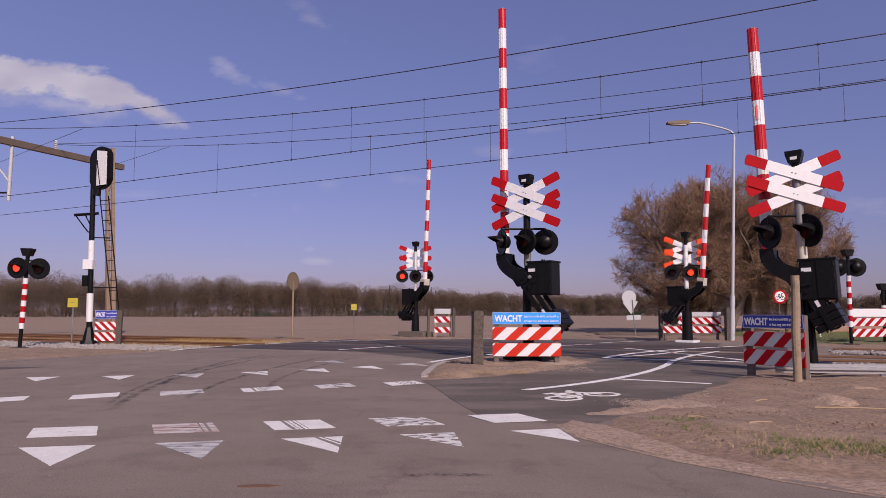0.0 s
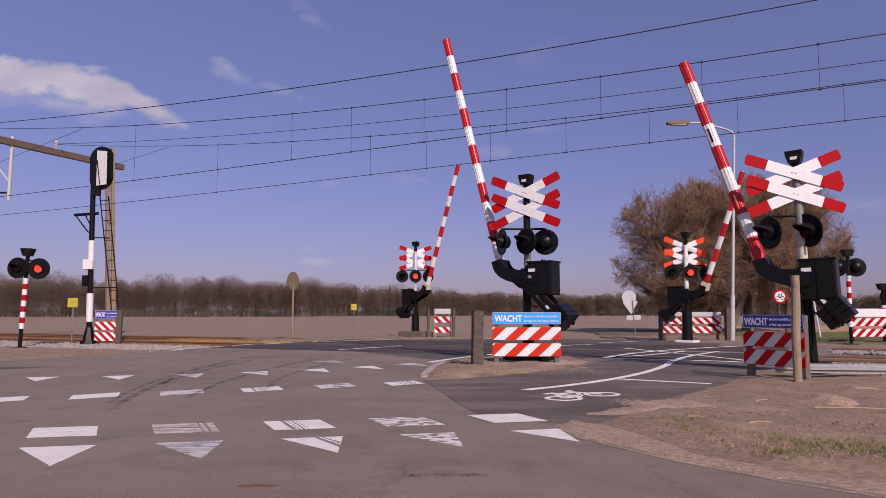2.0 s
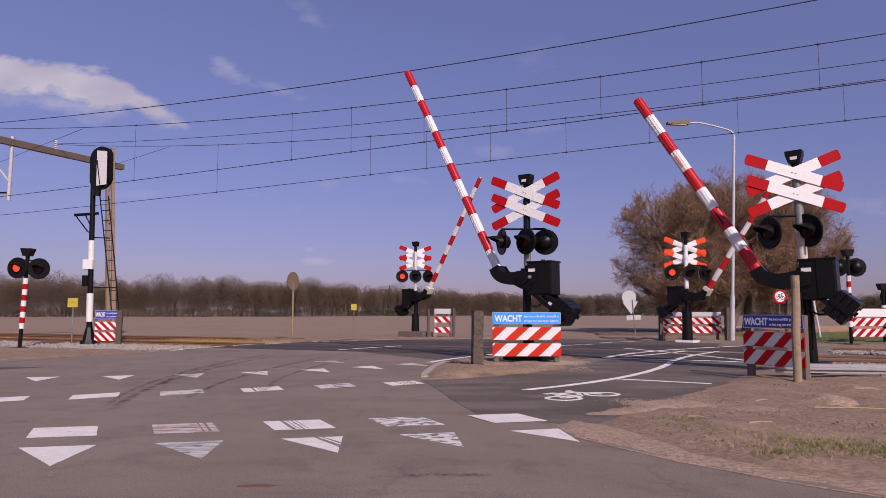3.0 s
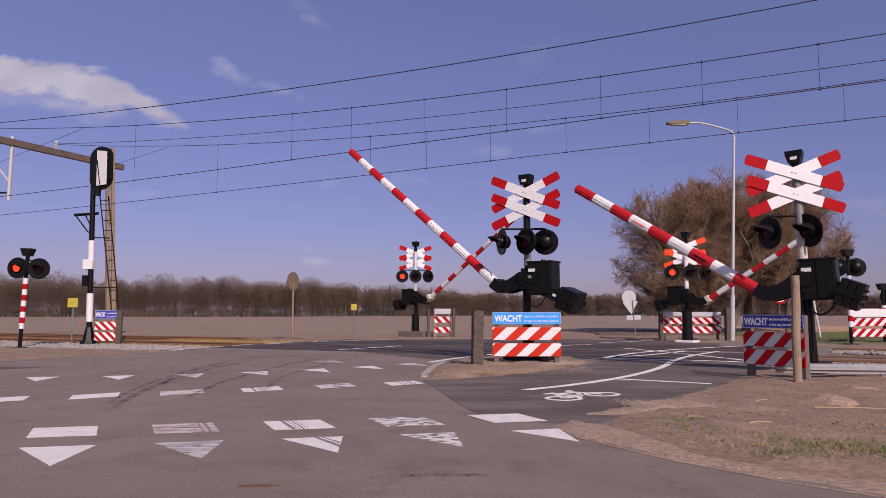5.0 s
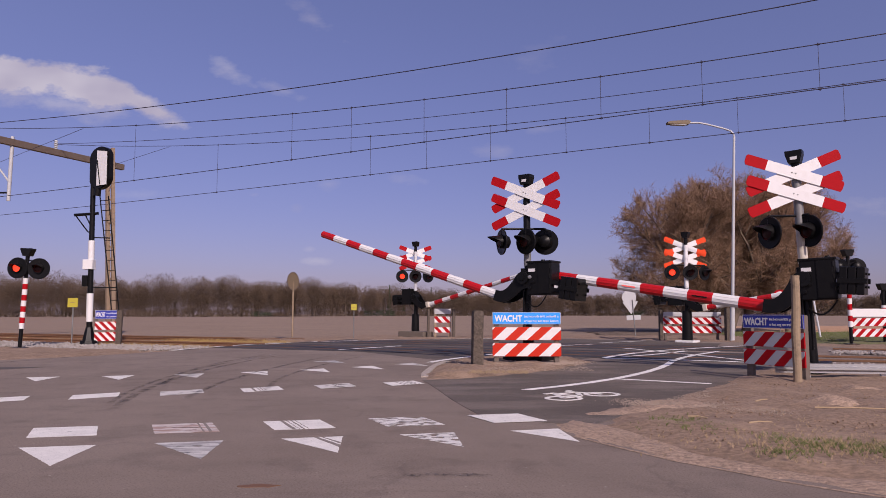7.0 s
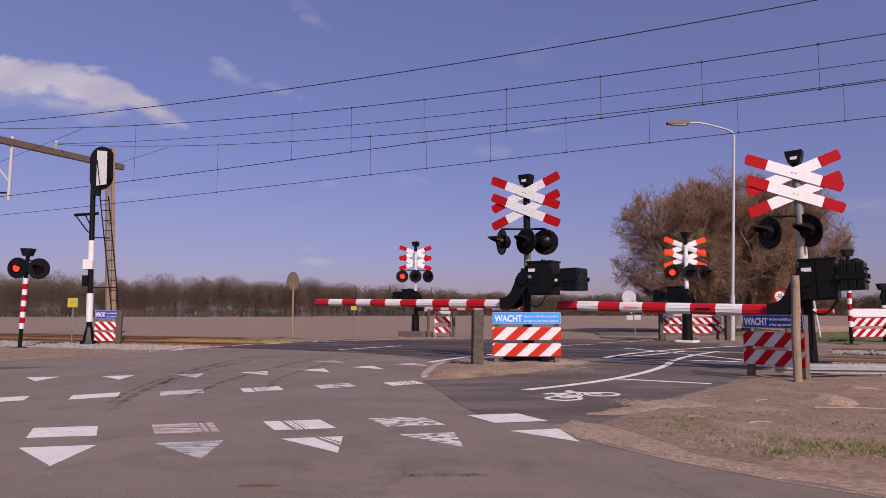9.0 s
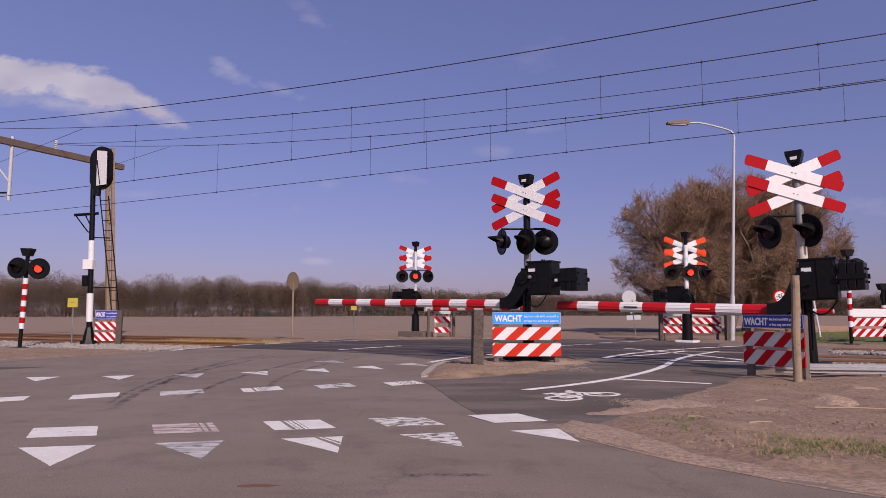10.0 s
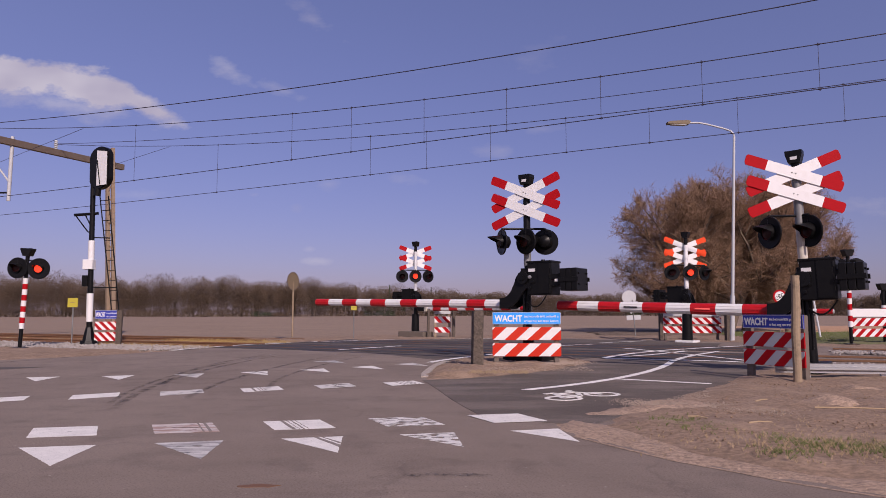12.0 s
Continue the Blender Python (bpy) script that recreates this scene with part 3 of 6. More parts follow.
def make_tracks():
    rng = random.Random(4)
    for n in (17.0, 21.0):
        tr = thing("railway_track", Matrix.Identity(4), "rusty double-headed rails on sleepers in grey ballast", "railway track", "the two tracks")
        for off in (-0.7175, 0.7175):
            # left of the road, and right of it; inside the crossing only the head shows
            for s0, s1 in ((14.4 + 0.35 * (n - 17), 260), (-60, -0.2 - 0.3 * (n - 17))):
                bm = B()
                prof = [(-0.07, -0.10), (0.07, -0.10), (0.07, -0.085), (0.012, -0.06), (0.012, 0.0), (0.036, 0.008), (0.036, 0.045), (-0.036, 0.045), (-0.036, 0.008), (-0.012, 0.0), (-0.012, -0.06), (-0.07, -0.085)]
                a = [bm.verts.new(along(s0, n + off + c, z)) for c, z in prof]
                b = [bm.verts.new(along(s1, n + off + c, z)) for c, z in prof]
                for i in range(len(prof)):
                    j = (i + 1) % len(prof)
                    bm.faces.new((a[i], a[j], b[j], b[i]))
                bm.faces.new(a[::-1])
                bm.faces.new(b)
                bmesh.ops.recalc_face_normals(bm, faces=bm.faces[:])
                part("rail", bm, RAILTOP, tr)
            bm = B()
            slab(bm, [tuple(along(-0.3, n + off - 0.036).xy), tuple(along(14.5, n + off - 0.036).xy), tuple(along(14.5, n + off + 0.036).xy), tuple(along(-0.3, n + off + 0.036).xy)], -0.06, 0.016)
            part("crossing_rail", bm, RAILTOP, tr)
        sl = B()
        box(sl, -0.125, 0.125, -1.25, 1.25, -0.16, -0.07, 0.01)
        first = part("sleeper", sl, SLEEPER, tr)
        ang = math.atan2(RAIL_DIR.y, RAIL_DIR.x)
        first.matrix_local = Matrix.Translation(along(15.2, n)) @ Matrix.Rotation(ang, 4, "Z")
        for k in list(range(1, 60)) + list(range(-60, -26)):
            o = new("sleeper", first.data)
            o.parent = tr
            o.matrix_local = Matrix.Translation(along(15.2 + 0.62 * k, n, rng.uniform(-0.01, 0.01))) @ Matrix.Rotation(ang, 4, "Z")
    # crossing planks between the rails
    for n in (17.0, 21.0):
        for lo, hi in ((n - 0.66, n + 0.66), (n + 0.78, n + 1.5), (n - 1.5, n - 0.78)):
            ob = part("crossing_panel", slab(B(), [tuple(along(s, q).xy) for s, q in ((-0.3, lo), (14.4, lo), (14.4, hi), (-0.3, hi))], -0.05, 0.011), RUBBER)
            tagged(ob, "dark level crossing panel between the rails", "crossing panel", "crossing panels", "structure")


make_tracks()


def make_bed(name, s0, s1):
    bm = B()
    rows = [(12.6, -0.12), (13.6, -0.10), (14.6, 0.0), (15.4, 0.0), (18.4, -0.08), (19.0, -0.02), (19.6, -0.08), (22.6, -0.02), (23.6, -0.10), (24.6, -0.14)]
    ss = np.linspace(s0, s1, int(abs(s1 - s0) / 0.35))
    prev = None
    for s in ss:
        cur = [bm.verts.new(along(s, n + 0.25 * noise.noise(Vector((s, n, 0))), z + 0.03 * noise.noise(Vector((s * 2, n * 2, 5))))) for n, z in rows]
        if prev:
            for i in range(len(rows) - 1):
                bm.faces.new((prev[i], prev[i + 1], cur[i + 1], cur[i]))
        prev = cur
    ob = part(name, bm, BED)
    for p in ob.data.polygons:
        p.use_smooth = True
    return tagged(ob, "rust-brown stone ballast bed under the tracks", "ballast", kind="structure")


make_bed("ballast_bed", 14.6, 200)
make_bed("ballast_bed_right", -0.4, -60)


def scatter(name, count, place, size, material, label, category, seed=1):
    """Many small stones in one mesh."""
    rng = random.Random(seed)
    ico = [Vector(v) for v in ((1, 0, 0), (-1, 0, 0), (0, 1, 0), (0, -1, 0), (0, 0, 1), (0, 0, -1))]
    tri = ((0, 2, 4), (2, 1, 4), (1, 3, 4), (3, 0, 4), (2, 0, 5), (1, 2, 5), (3, 1, 5), (0, 3, 5))
    vs, fs = [], []
    for _ in range(count):
        x, y, z = place(rng)
        s = rng.uniform(*size)
        m = Euler((rng.uniform(0, 6), rng.uniform(0, 6), rng.uniform(0, 6))).to_matrix()
        k = len(vs)
        for v in ico:
            w = m @ (v * s * rng.uniform(0.6, 1.15))
            vs.append((x + w.x, y + w.y, z + w.z * 0.8))
        fs += [(a + k, b + k, c + k) for a, b, c in tri]
    me = bpy.data.meshes.new(name)
    me.from_pydata(vs, [], fs)
    me.materials.append(material)
    return tagged(new(name, me), label, category, kind="stuff")


scatter("ballast_stones", 12000, lambda r: along(r.uniform(14.4, 27), r.uniform(13.0, 15.5), 0.0) + Vector((0, 0, r.uniform(-0.06, 0.05))), (0.025, 0.06), BALLAST, "grey crushed stone along the track", "ballast", 5)
scatter("ballast_stones_right", 5000, lambda r: along(r.uniform(-10, -0.3), r.uniform(12.9, 15.6), 0.0) + Vector((0, 0, r.uniform(-0.08, 0.02))), (0.025, 0.06), BALLAST, "grey crushed stone beside the crossing", "ballast", 6)


# ---- road markings ----
def ragged(outline, amount=0.006, step=0.035, seed=0.0):
    """An outline with slightly broken edges."""
    out = []
    for (xa, ya), (xb, yb) in zip(outline, outline[1:] + outline[:1]):
        n = max(1, int(math.hypot(xb - xa, yb - ya) / step))
        for k in range(n):
            x, y = xa + (xb - xa) * k / n, ya + (yb - ya) * k / n
            g = noise.noise_vector(Vector((x * 23, y * 23, seed)))
            out.append((x + amount * g.x, y + amount * g.y))
    return out


def marking(outlines, z=0.0026, paint=None, label="white thermoplastic road marking", name="road_marking"):
    for o in outlines:
        ob = part(name, slab(B(), ragged(o), z - 0.0012, z), paint or MARK)
        tagged(ob, label, "road marking", "road markings", "structure")


def wear(c, e1, e2, streaks, z=0.0026):
    """Strips of rubber across a marking: its first corner, its two sides, and each strip's place and width."""
    c, e1, e2 = (Vector((*v, 0)) for v in (c, e1, e2))
    for u, w in streaks:
        o = [tuple((c + e1 * a + e2 * b).xy) for a, b in ((u, 0.01), (u + w, 0.01), (u + w, 0.99), (u, 0.99))]
        tagged(part("rubber_wear", slab(B(), ragged(o, 0.007, 0.03, u), z + 0.0002, z + 0.0012), STREAK), "dark rubber streak across a road marking", "tyre mark", "tyre marks", "stuff")


def block_row(first, step, e1, e2, paints, streaks):
    """A row of blocks that marks the edge of the crossing cycle track."""
    for i, pt in enumerate(paints):
        c = first[0] + step[0] * i, first[1] + step[1] * i
        o = [c, (c[0] + e1[0], c[1] + e1[1]), (c[0] + e1[0] + e2[0], c[1] + e1[1] + e2[1]), (c[0] + e2[0], c[1] + e2[1])]
        z = 0.0026 if i < 4 else 0.0070
        marking([o], z, paint=pt, label="white block of a cycle crossing marking" if pt is MARK else "worn white block of a cycle crossing marking")
        wear(c, e1, e2, streaks.get(i, ()), z)


def teeth_row(places, paints, streaks):
    """Give-way triangles: the first corner of each, its long side and the way to its tip."""
    for i, ((c, e, tip), pt) in enumerate(zip(places, paints)):
        o = [c, (c[0] + tip[0], c[1] + tip[1]), (c[0] + e[0], c[1] + e[1])]
        marking([o], paint=pt, label="white give-way triangle on the asphalt" if pt is MARK else "worn white give-way triangle", name="give_way_triangle")
        for k, (u, w) in enumerate(streaks.get(i, ())):
            # the strip runs from the long side to the side that meets the tip
            a, b = Vector(c) + Vector(e) * u, Vector(c) + Vector(e) * (u + w)
            q, r = (Vector(c) + Vector(tip)).lerp(Vector(c) + Vector(e), 0.30 + 0.22 * k), (Vector(c) + Vector(tip)).lerp(Vector(c) + Vector(e), 0.44 + 0.16 * k)
            strip = [tuple(v) for v in (a, b, r, q)]
            tagged(part("rubber_wear", slab(B(), ragged(strip, 0.006, 0.03, u), 0.0028, 0.0036 + 0.0005 * k), STREAK), "dark rubber streak across a road marking", "tyre mark", "tyre marks", "stuff")


block_row((-3.42, 6.01), (0.912, 0.181), (0.486, 0.112), (0.215, -0.467), (MARK, MARK_RUST, MARK, MARK_PATCHY, MARK), {1: ((0.74, 0.03), (0.84, 0.05)), 2: ((0.29, 0.06), (0.40, 0.015), (0.47, 0.03), (0.55, 0.015))})
block_row((-5.215, 8.04), (0.876, 0.367), (0.415, 0.30), (0.166, -0.42), (MARK, MARK, MARK_WORN, MARK, MARK_WORN, MARK), {3: ((0.26, 0.06), (0.41, 0.02), (0.48, 0.03), (0.56, 0.02)), 4: ((0.5, 0.03),), 5: ((0.36, 0.04), (0.48, 0.03), (0.63, 0.03), (0.73, 0.04), (0.84, 0.02))})
teeth_row([((-3.02 + 0.892 * i, 5.135 + 0.184 * i), (0.50 - 0.022 * i, 0.11), (0.56 - 0.022 * i, -0.605 + 0.028 * i)) for i in range(5)], (MARK, MARK_GREY, MARK, MARK_PATCHY, MARK), {2: ((0.52, 0.07), (0.64, 0.025))})
teeth_row([((-6.27 + 1.08 * i - 0.031 * i * i, 10.75 + 0.15 * i + 0.052 * i * i), (0.45 - 0.022 * i, 0.12 + 0.047 * i), (0.50 + 0.025 * i, -0.62 + 0.032 * i)) for i in range(7)], (MARK, MARK, MARK_WORN, MARK, MARK, MARK, MARK_WORN), {3: ((0.50, 0.08),)})
teeth_row([((-2.62, 14.35), (0.40, 0.28), (0.75, -0.55))], (MARK_GREY,), {})


def line(points, w=0.12, z=0.0130, label="white painted line", paint=None):
    pts = [Vector((*p, 0)) for p in points]
    left, right = [], []
    for i, p in enumerate(pts):
        d = (pts[min(i + 1, len(pts) - 1)] - pts[max(i - 1, 0)]).normalized()
        n = Vector((-d.y, d.x, 0)) * w / 2
        left.append((p + n).xy.to_tuple())
        right.append((p - n).xy.to_tuple())
    marking([left + right[::-1]], z, paint=paint or LINE_WHITE, label=label, name="painted_line")


def bend(p, q, r, n=8):
    """A smooth bend from p past q to r."""
    p, q, r = Vector(p), Vector(q), Vector(r)
    return [tuple((1 - t) ** 2 * p + 2 * t * (1 - t) * q + t * t * r) for t in (i / n for i in range(n + 1))]


line(bend((1.03, 8.96), (3.1, 10.6), (4.55, 14.2)), 0.13, 0.0070)
line(bend((4.57, 14.24), (5.4, 16.0), (6.9, 17.9)), 0.13)
line([(2.56, 10.45), (3.65, 9.74)], 0.11, 0.0066)
line(bend((3.47, 15.3), (4.9, 18.4), (8.97, 21.1)), 0.15)
line(bend((3.97, 15.84), (4.9, 16.4), (6.2, 18.2)), 0.14)
line([(3.45, 15.2), (4.72, 14.69), (5.68, 14.18), (6.1, 13.7)], 0.17)
line(bend((-7.03, 18.5), (-6.6, 21.1), (-5.35, 23.5)), 0.13, label="white painted line along the asphalt's edge")
line(bend((5.0, 19.6), (5.8, 16.9), (6.2, 14.2)), 0.13)
line(bend((-0.26, 13.9), (0.1, 15.1), (1.5, 17.2)), 0.14)
for a, b in (((2.4, 20.3), (4.7, 22.3)), ((-2.74, 18.8), (-1.24, 21.1)), ((5.06, 23.1), (7.08, 25.0)), ((-5.7, 22.1), (-5.0, 23.3)), ((-4.5, 24.2), (-1.8, 26.2)), ((-0.9, 26.6), (2.5, 27.1))):
    line([a, b], 0.12)
line([(1.02, 5.62), (1.14, 5.38), (1.265, 5.13), (1.515, 4.67), (1.76, 4.37), (1.965, 4.09), (2.165, 3.89), (2.31, 3.77), (2.6, 3.5)], 0.034, 0.0030, "faded pale line along the asphalt's edge", SAND)


def tyre_mark(p, q, r, w, label="dark curved mark on the asphalt", z=0.0035, seed=0):
    """A rubber mark along a bend, as wide as a tyre."""
    pts = [Vector((*a, 0)) for a in bend(p, q, r, 60)]
    bm = B()
    uvs = bm.loops.layers.uv.new("along")
    rows = []
    for i, a in enumerate(pts):
        d = (pts[min(i + 1, 60)] - pts[max(i - 1, 0)]).normalized()
        n = Vector((-d.y, d.x, 0)) * w * (0.5 + 0.12 * noise.noise(Vector((i * 0.3, seed, 0))))
        n0 = Vector((-d.y, d.x, 0)) * 0.02 * noise.noise(Vector((i * 0.15, seed, 5)))
        rows.append((bm.verts.new(a + n0 - n + Vector((0, 0, z))), bm.verts.new(a + n0 + n + Vector((0, 0, z)))))
    for i, (a, b) in enumerate(zip(rows, rows[1:])):
        f = bm.faces.new((a[0], b[0], b[1], a[1]))
        for lp, (u, v) in zip(f.loops, ((0, i), (0, i + 1), (1, i + 1), (1, i))):
            lp[uvs].uv = (u, v / 60)
    bmesh.ops.recalc_face_normals(bm, faces=bm.faces[:])
    tagged(part("tyre_mark", bm, RUBBED), label, "tyre mark", "tyre marks", "stuff")


# tyre marks, then a dark seam at the road's edge and a dark smudge
for k, (a, b, c, w) in enumerate((((-3.2, 6.9), (-4.75, 11.4), (-3.4, 18.5), 0.14), ((-3.4, 7.2), (-4.95, 11.6), (-3.6, 18.7), 0.09), ((-2.85, 7.9), (-3.5, 11.0), (-2.3, 17.5), 0.12), ((-3.6, 9.3), (-4.9, 12.2), (-3.9, 18.0), 0.10), ((-2.1, 8.6), (-2.9, 11.2), (-1.6, 17.0), 0.10),
                                  ((-9.5, 12.6), (-8.3, 13.7), (-8.0, 17.6), 0.16), ((-0.25, 4.25), (0.05, 4.33), (0.35, 4.22), 0.10))):
    tyre_mark(a, b, c, w, z=0.0042 + 0.0003 * k, seed=k)
# flat dark patch at the road's left edge
tagged(part("dark_edge_patch", slab(B(), [(-9.2, 12.6), (-8.0, 12.75), (-7.15, 12.85), (-7.5, 12.3), (-9.2, 12.0)], -0.01, 0.004), DARK_PATCH), "dark patch at the road's edge", "tar patch", kind="structure")
tagged(part("rust_stain", slab(B(), [(-1.02 + 0.11 * math.cos(a) + 0.02 * math.sin(3 * a), 4.02 + 0.035 * math.sin(a) + 0.008 * math.cos(4 * a)) for a in (2 * math.pi * i / 18 for i in range(18))], -0.01, 0.003), RAILTOP), "small rusty stain on the asphalt", "stain", kind="structure")


def bicycle_sign():
    ob = thing("bicycle_symbol", pose(1.62, 8.28, -0.0065, 0, 0, 38), "white bicycle symbol painted on the cycle path", "road marking", kind="structure")
    for cx in (-0.33, 0.33):
        bm = B()
        for k in range(20):
            a0, a1 = 2 * math.pi * k / 20, 2 * math.pi * (k + 1) / 20
            slab(bm, [(cx + r * math.cos(a), r * 0.9 * math.sin(a)) for r, a in ((0.17, a0), (0.23, a0), (0.23, a1), (0.17, a1))], 0.008, 0.014)
        part("wheel_mark", bm, MARK, ob)
    for p, q in (((-0.33, 0), (-0.1, 0.35)), ((-0.1, 0.35), (0.25, 0.32)), ((0.33, 0), (0.22, 0.45)), ((-0.1, 0.35), (-0.02, 0.02)), ((-0.02, 0.02), (0.25, 0.32)), ((-0.33, 0), (-0.02, 0.02)), ((0.22, 0.45), (0.33, 0.5)), ((-0.2, 0.42), (-0.02, 0.42))):
        p, q = Vector((*p, 0)), Vector((*q, 0))
        d = (q - p).normalized()
        n = Vector((-d.y, d.x, 0)) * 0.03
        part("frame_mark", slab(B(), [(v.x, v.y) for v in (p - n, q - n, q + n, p + n)], 0.008, 0.0155), MARK, ob)


bicycle_sign()


# ---- crossing equipment ----
LENSES = {}


def signal_lamp(owner, x, y, z, rz, r=0.25, name=None, visor=True, rx=0):
    """A round flashing lamp on a black shield, facing local -y. Its lens turns between a lit and a dark side."""
    bm = lathe(B(), [(0, -0.012), (r * 0.62, -0.012), (r * 0.97, -0.02), (r, -0.012), (r, 0.006), (r * 0.6, 0.012), (r * 0.52, 0.05), (r * 0.45, 0.13), (r * 0.2, 0.17), (0, 0.175)], 28)
    shield = part("signal_lamp", bm, BLACK, owner, "round black flashing lamp", Matrix.Translation((x, y, z)) @ Matrix.Rotation(rz, 4, "Z") @ Matrix.Rotation(rx, 4, "X"), True)
    if visor:
        bm = B()
        n, prev = 16, None
        for i in range(n + 1):
            a = radians(-8 + 196 * i / n)
            k = math.sin(max(0, min(math.pi, a)))
            L = 0.07 + 0.23 * max(0, k)
            ro, ri = 0.135, 0.127
            ring = [bm.verts.new((q * math.cos(a), yy, q * math.sin(a) - (0.03 if yy < -0.1 else 0) * k)) for q, yy in ((ro, -0.01), (ro * 0.96, -L), (ri * 0.96, -L), (ri, -0.01))]
            if prev:
                for j in range(4):
                    bm.faces.new((prev[j], prev[(j + 1) % 4], ring[(j + 1) % 4], ring[j]))
            prev = ring
        bmesh.ops.recalc_face_normals(bm, faces=bm.faces[:])
        part("visor", bm, BLACK, shield, smooth=True)
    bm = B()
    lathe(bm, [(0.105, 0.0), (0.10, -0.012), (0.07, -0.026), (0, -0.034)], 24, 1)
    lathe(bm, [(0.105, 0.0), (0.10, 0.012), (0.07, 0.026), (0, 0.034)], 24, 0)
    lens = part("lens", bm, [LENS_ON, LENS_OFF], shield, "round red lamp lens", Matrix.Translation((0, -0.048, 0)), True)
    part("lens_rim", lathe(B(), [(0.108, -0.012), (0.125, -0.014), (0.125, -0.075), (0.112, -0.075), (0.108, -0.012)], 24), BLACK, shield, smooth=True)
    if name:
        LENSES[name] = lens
    return shield


def cross_board(owner, z, ang, y, length, width, red, rz, dx=0.0):
    """One board of a St Andrew's cross, white with red ends."""
    h, w = length / 2, width / 2
    m = Matrix.Translation((0, 0, z)) @ Matrix.Rotation(rz, 4, "Z") @ Matrix.Translation((dx, 0, 0)) @ Matrix.Rotation(-ang, 4, "Y")
    c = w * 0.55
    board = part("cross_board", prism(B(), [(-h * 0.56, -w), (h * 0.56, -w), (h * 0.56, w), (-h * 0.56, w)], y, y + 0.012), WHITE, owner, "white cross board with red ends", m)
    for s in (-1, 1):
        pts = [(s * h * 0.561, -w), (s * (h - c * 0.5), -w), (s * h, -w + c), (s * h, w - c * 0.6), (s * (h - c * 0.5), w), (s * h * 0.561, w)]
        part("red_end", prism(B(), pts, y, y + 0.012), red, board, "red end of the cross board")
    for xx in (-0.03, 0.03):
        part("bolt", lathe(B(), [(0, -0.012), (0.011, -0.008), (0.011, 0.0)], 8), GREY, board, m=Matrix.Translation((xx, y, 0)))
    return board


BOOMS = {}
BOOM_LAMPS = {}


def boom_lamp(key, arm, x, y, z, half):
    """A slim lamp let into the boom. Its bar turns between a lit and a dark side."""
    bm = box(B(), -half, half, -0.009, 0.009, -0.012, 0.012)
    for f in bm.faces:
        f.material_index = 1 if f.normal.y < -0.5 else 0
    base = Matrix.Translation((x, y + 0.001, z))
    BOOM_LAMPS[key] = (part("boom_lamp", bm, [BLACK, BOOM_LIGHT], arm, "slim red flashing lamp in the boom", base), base)


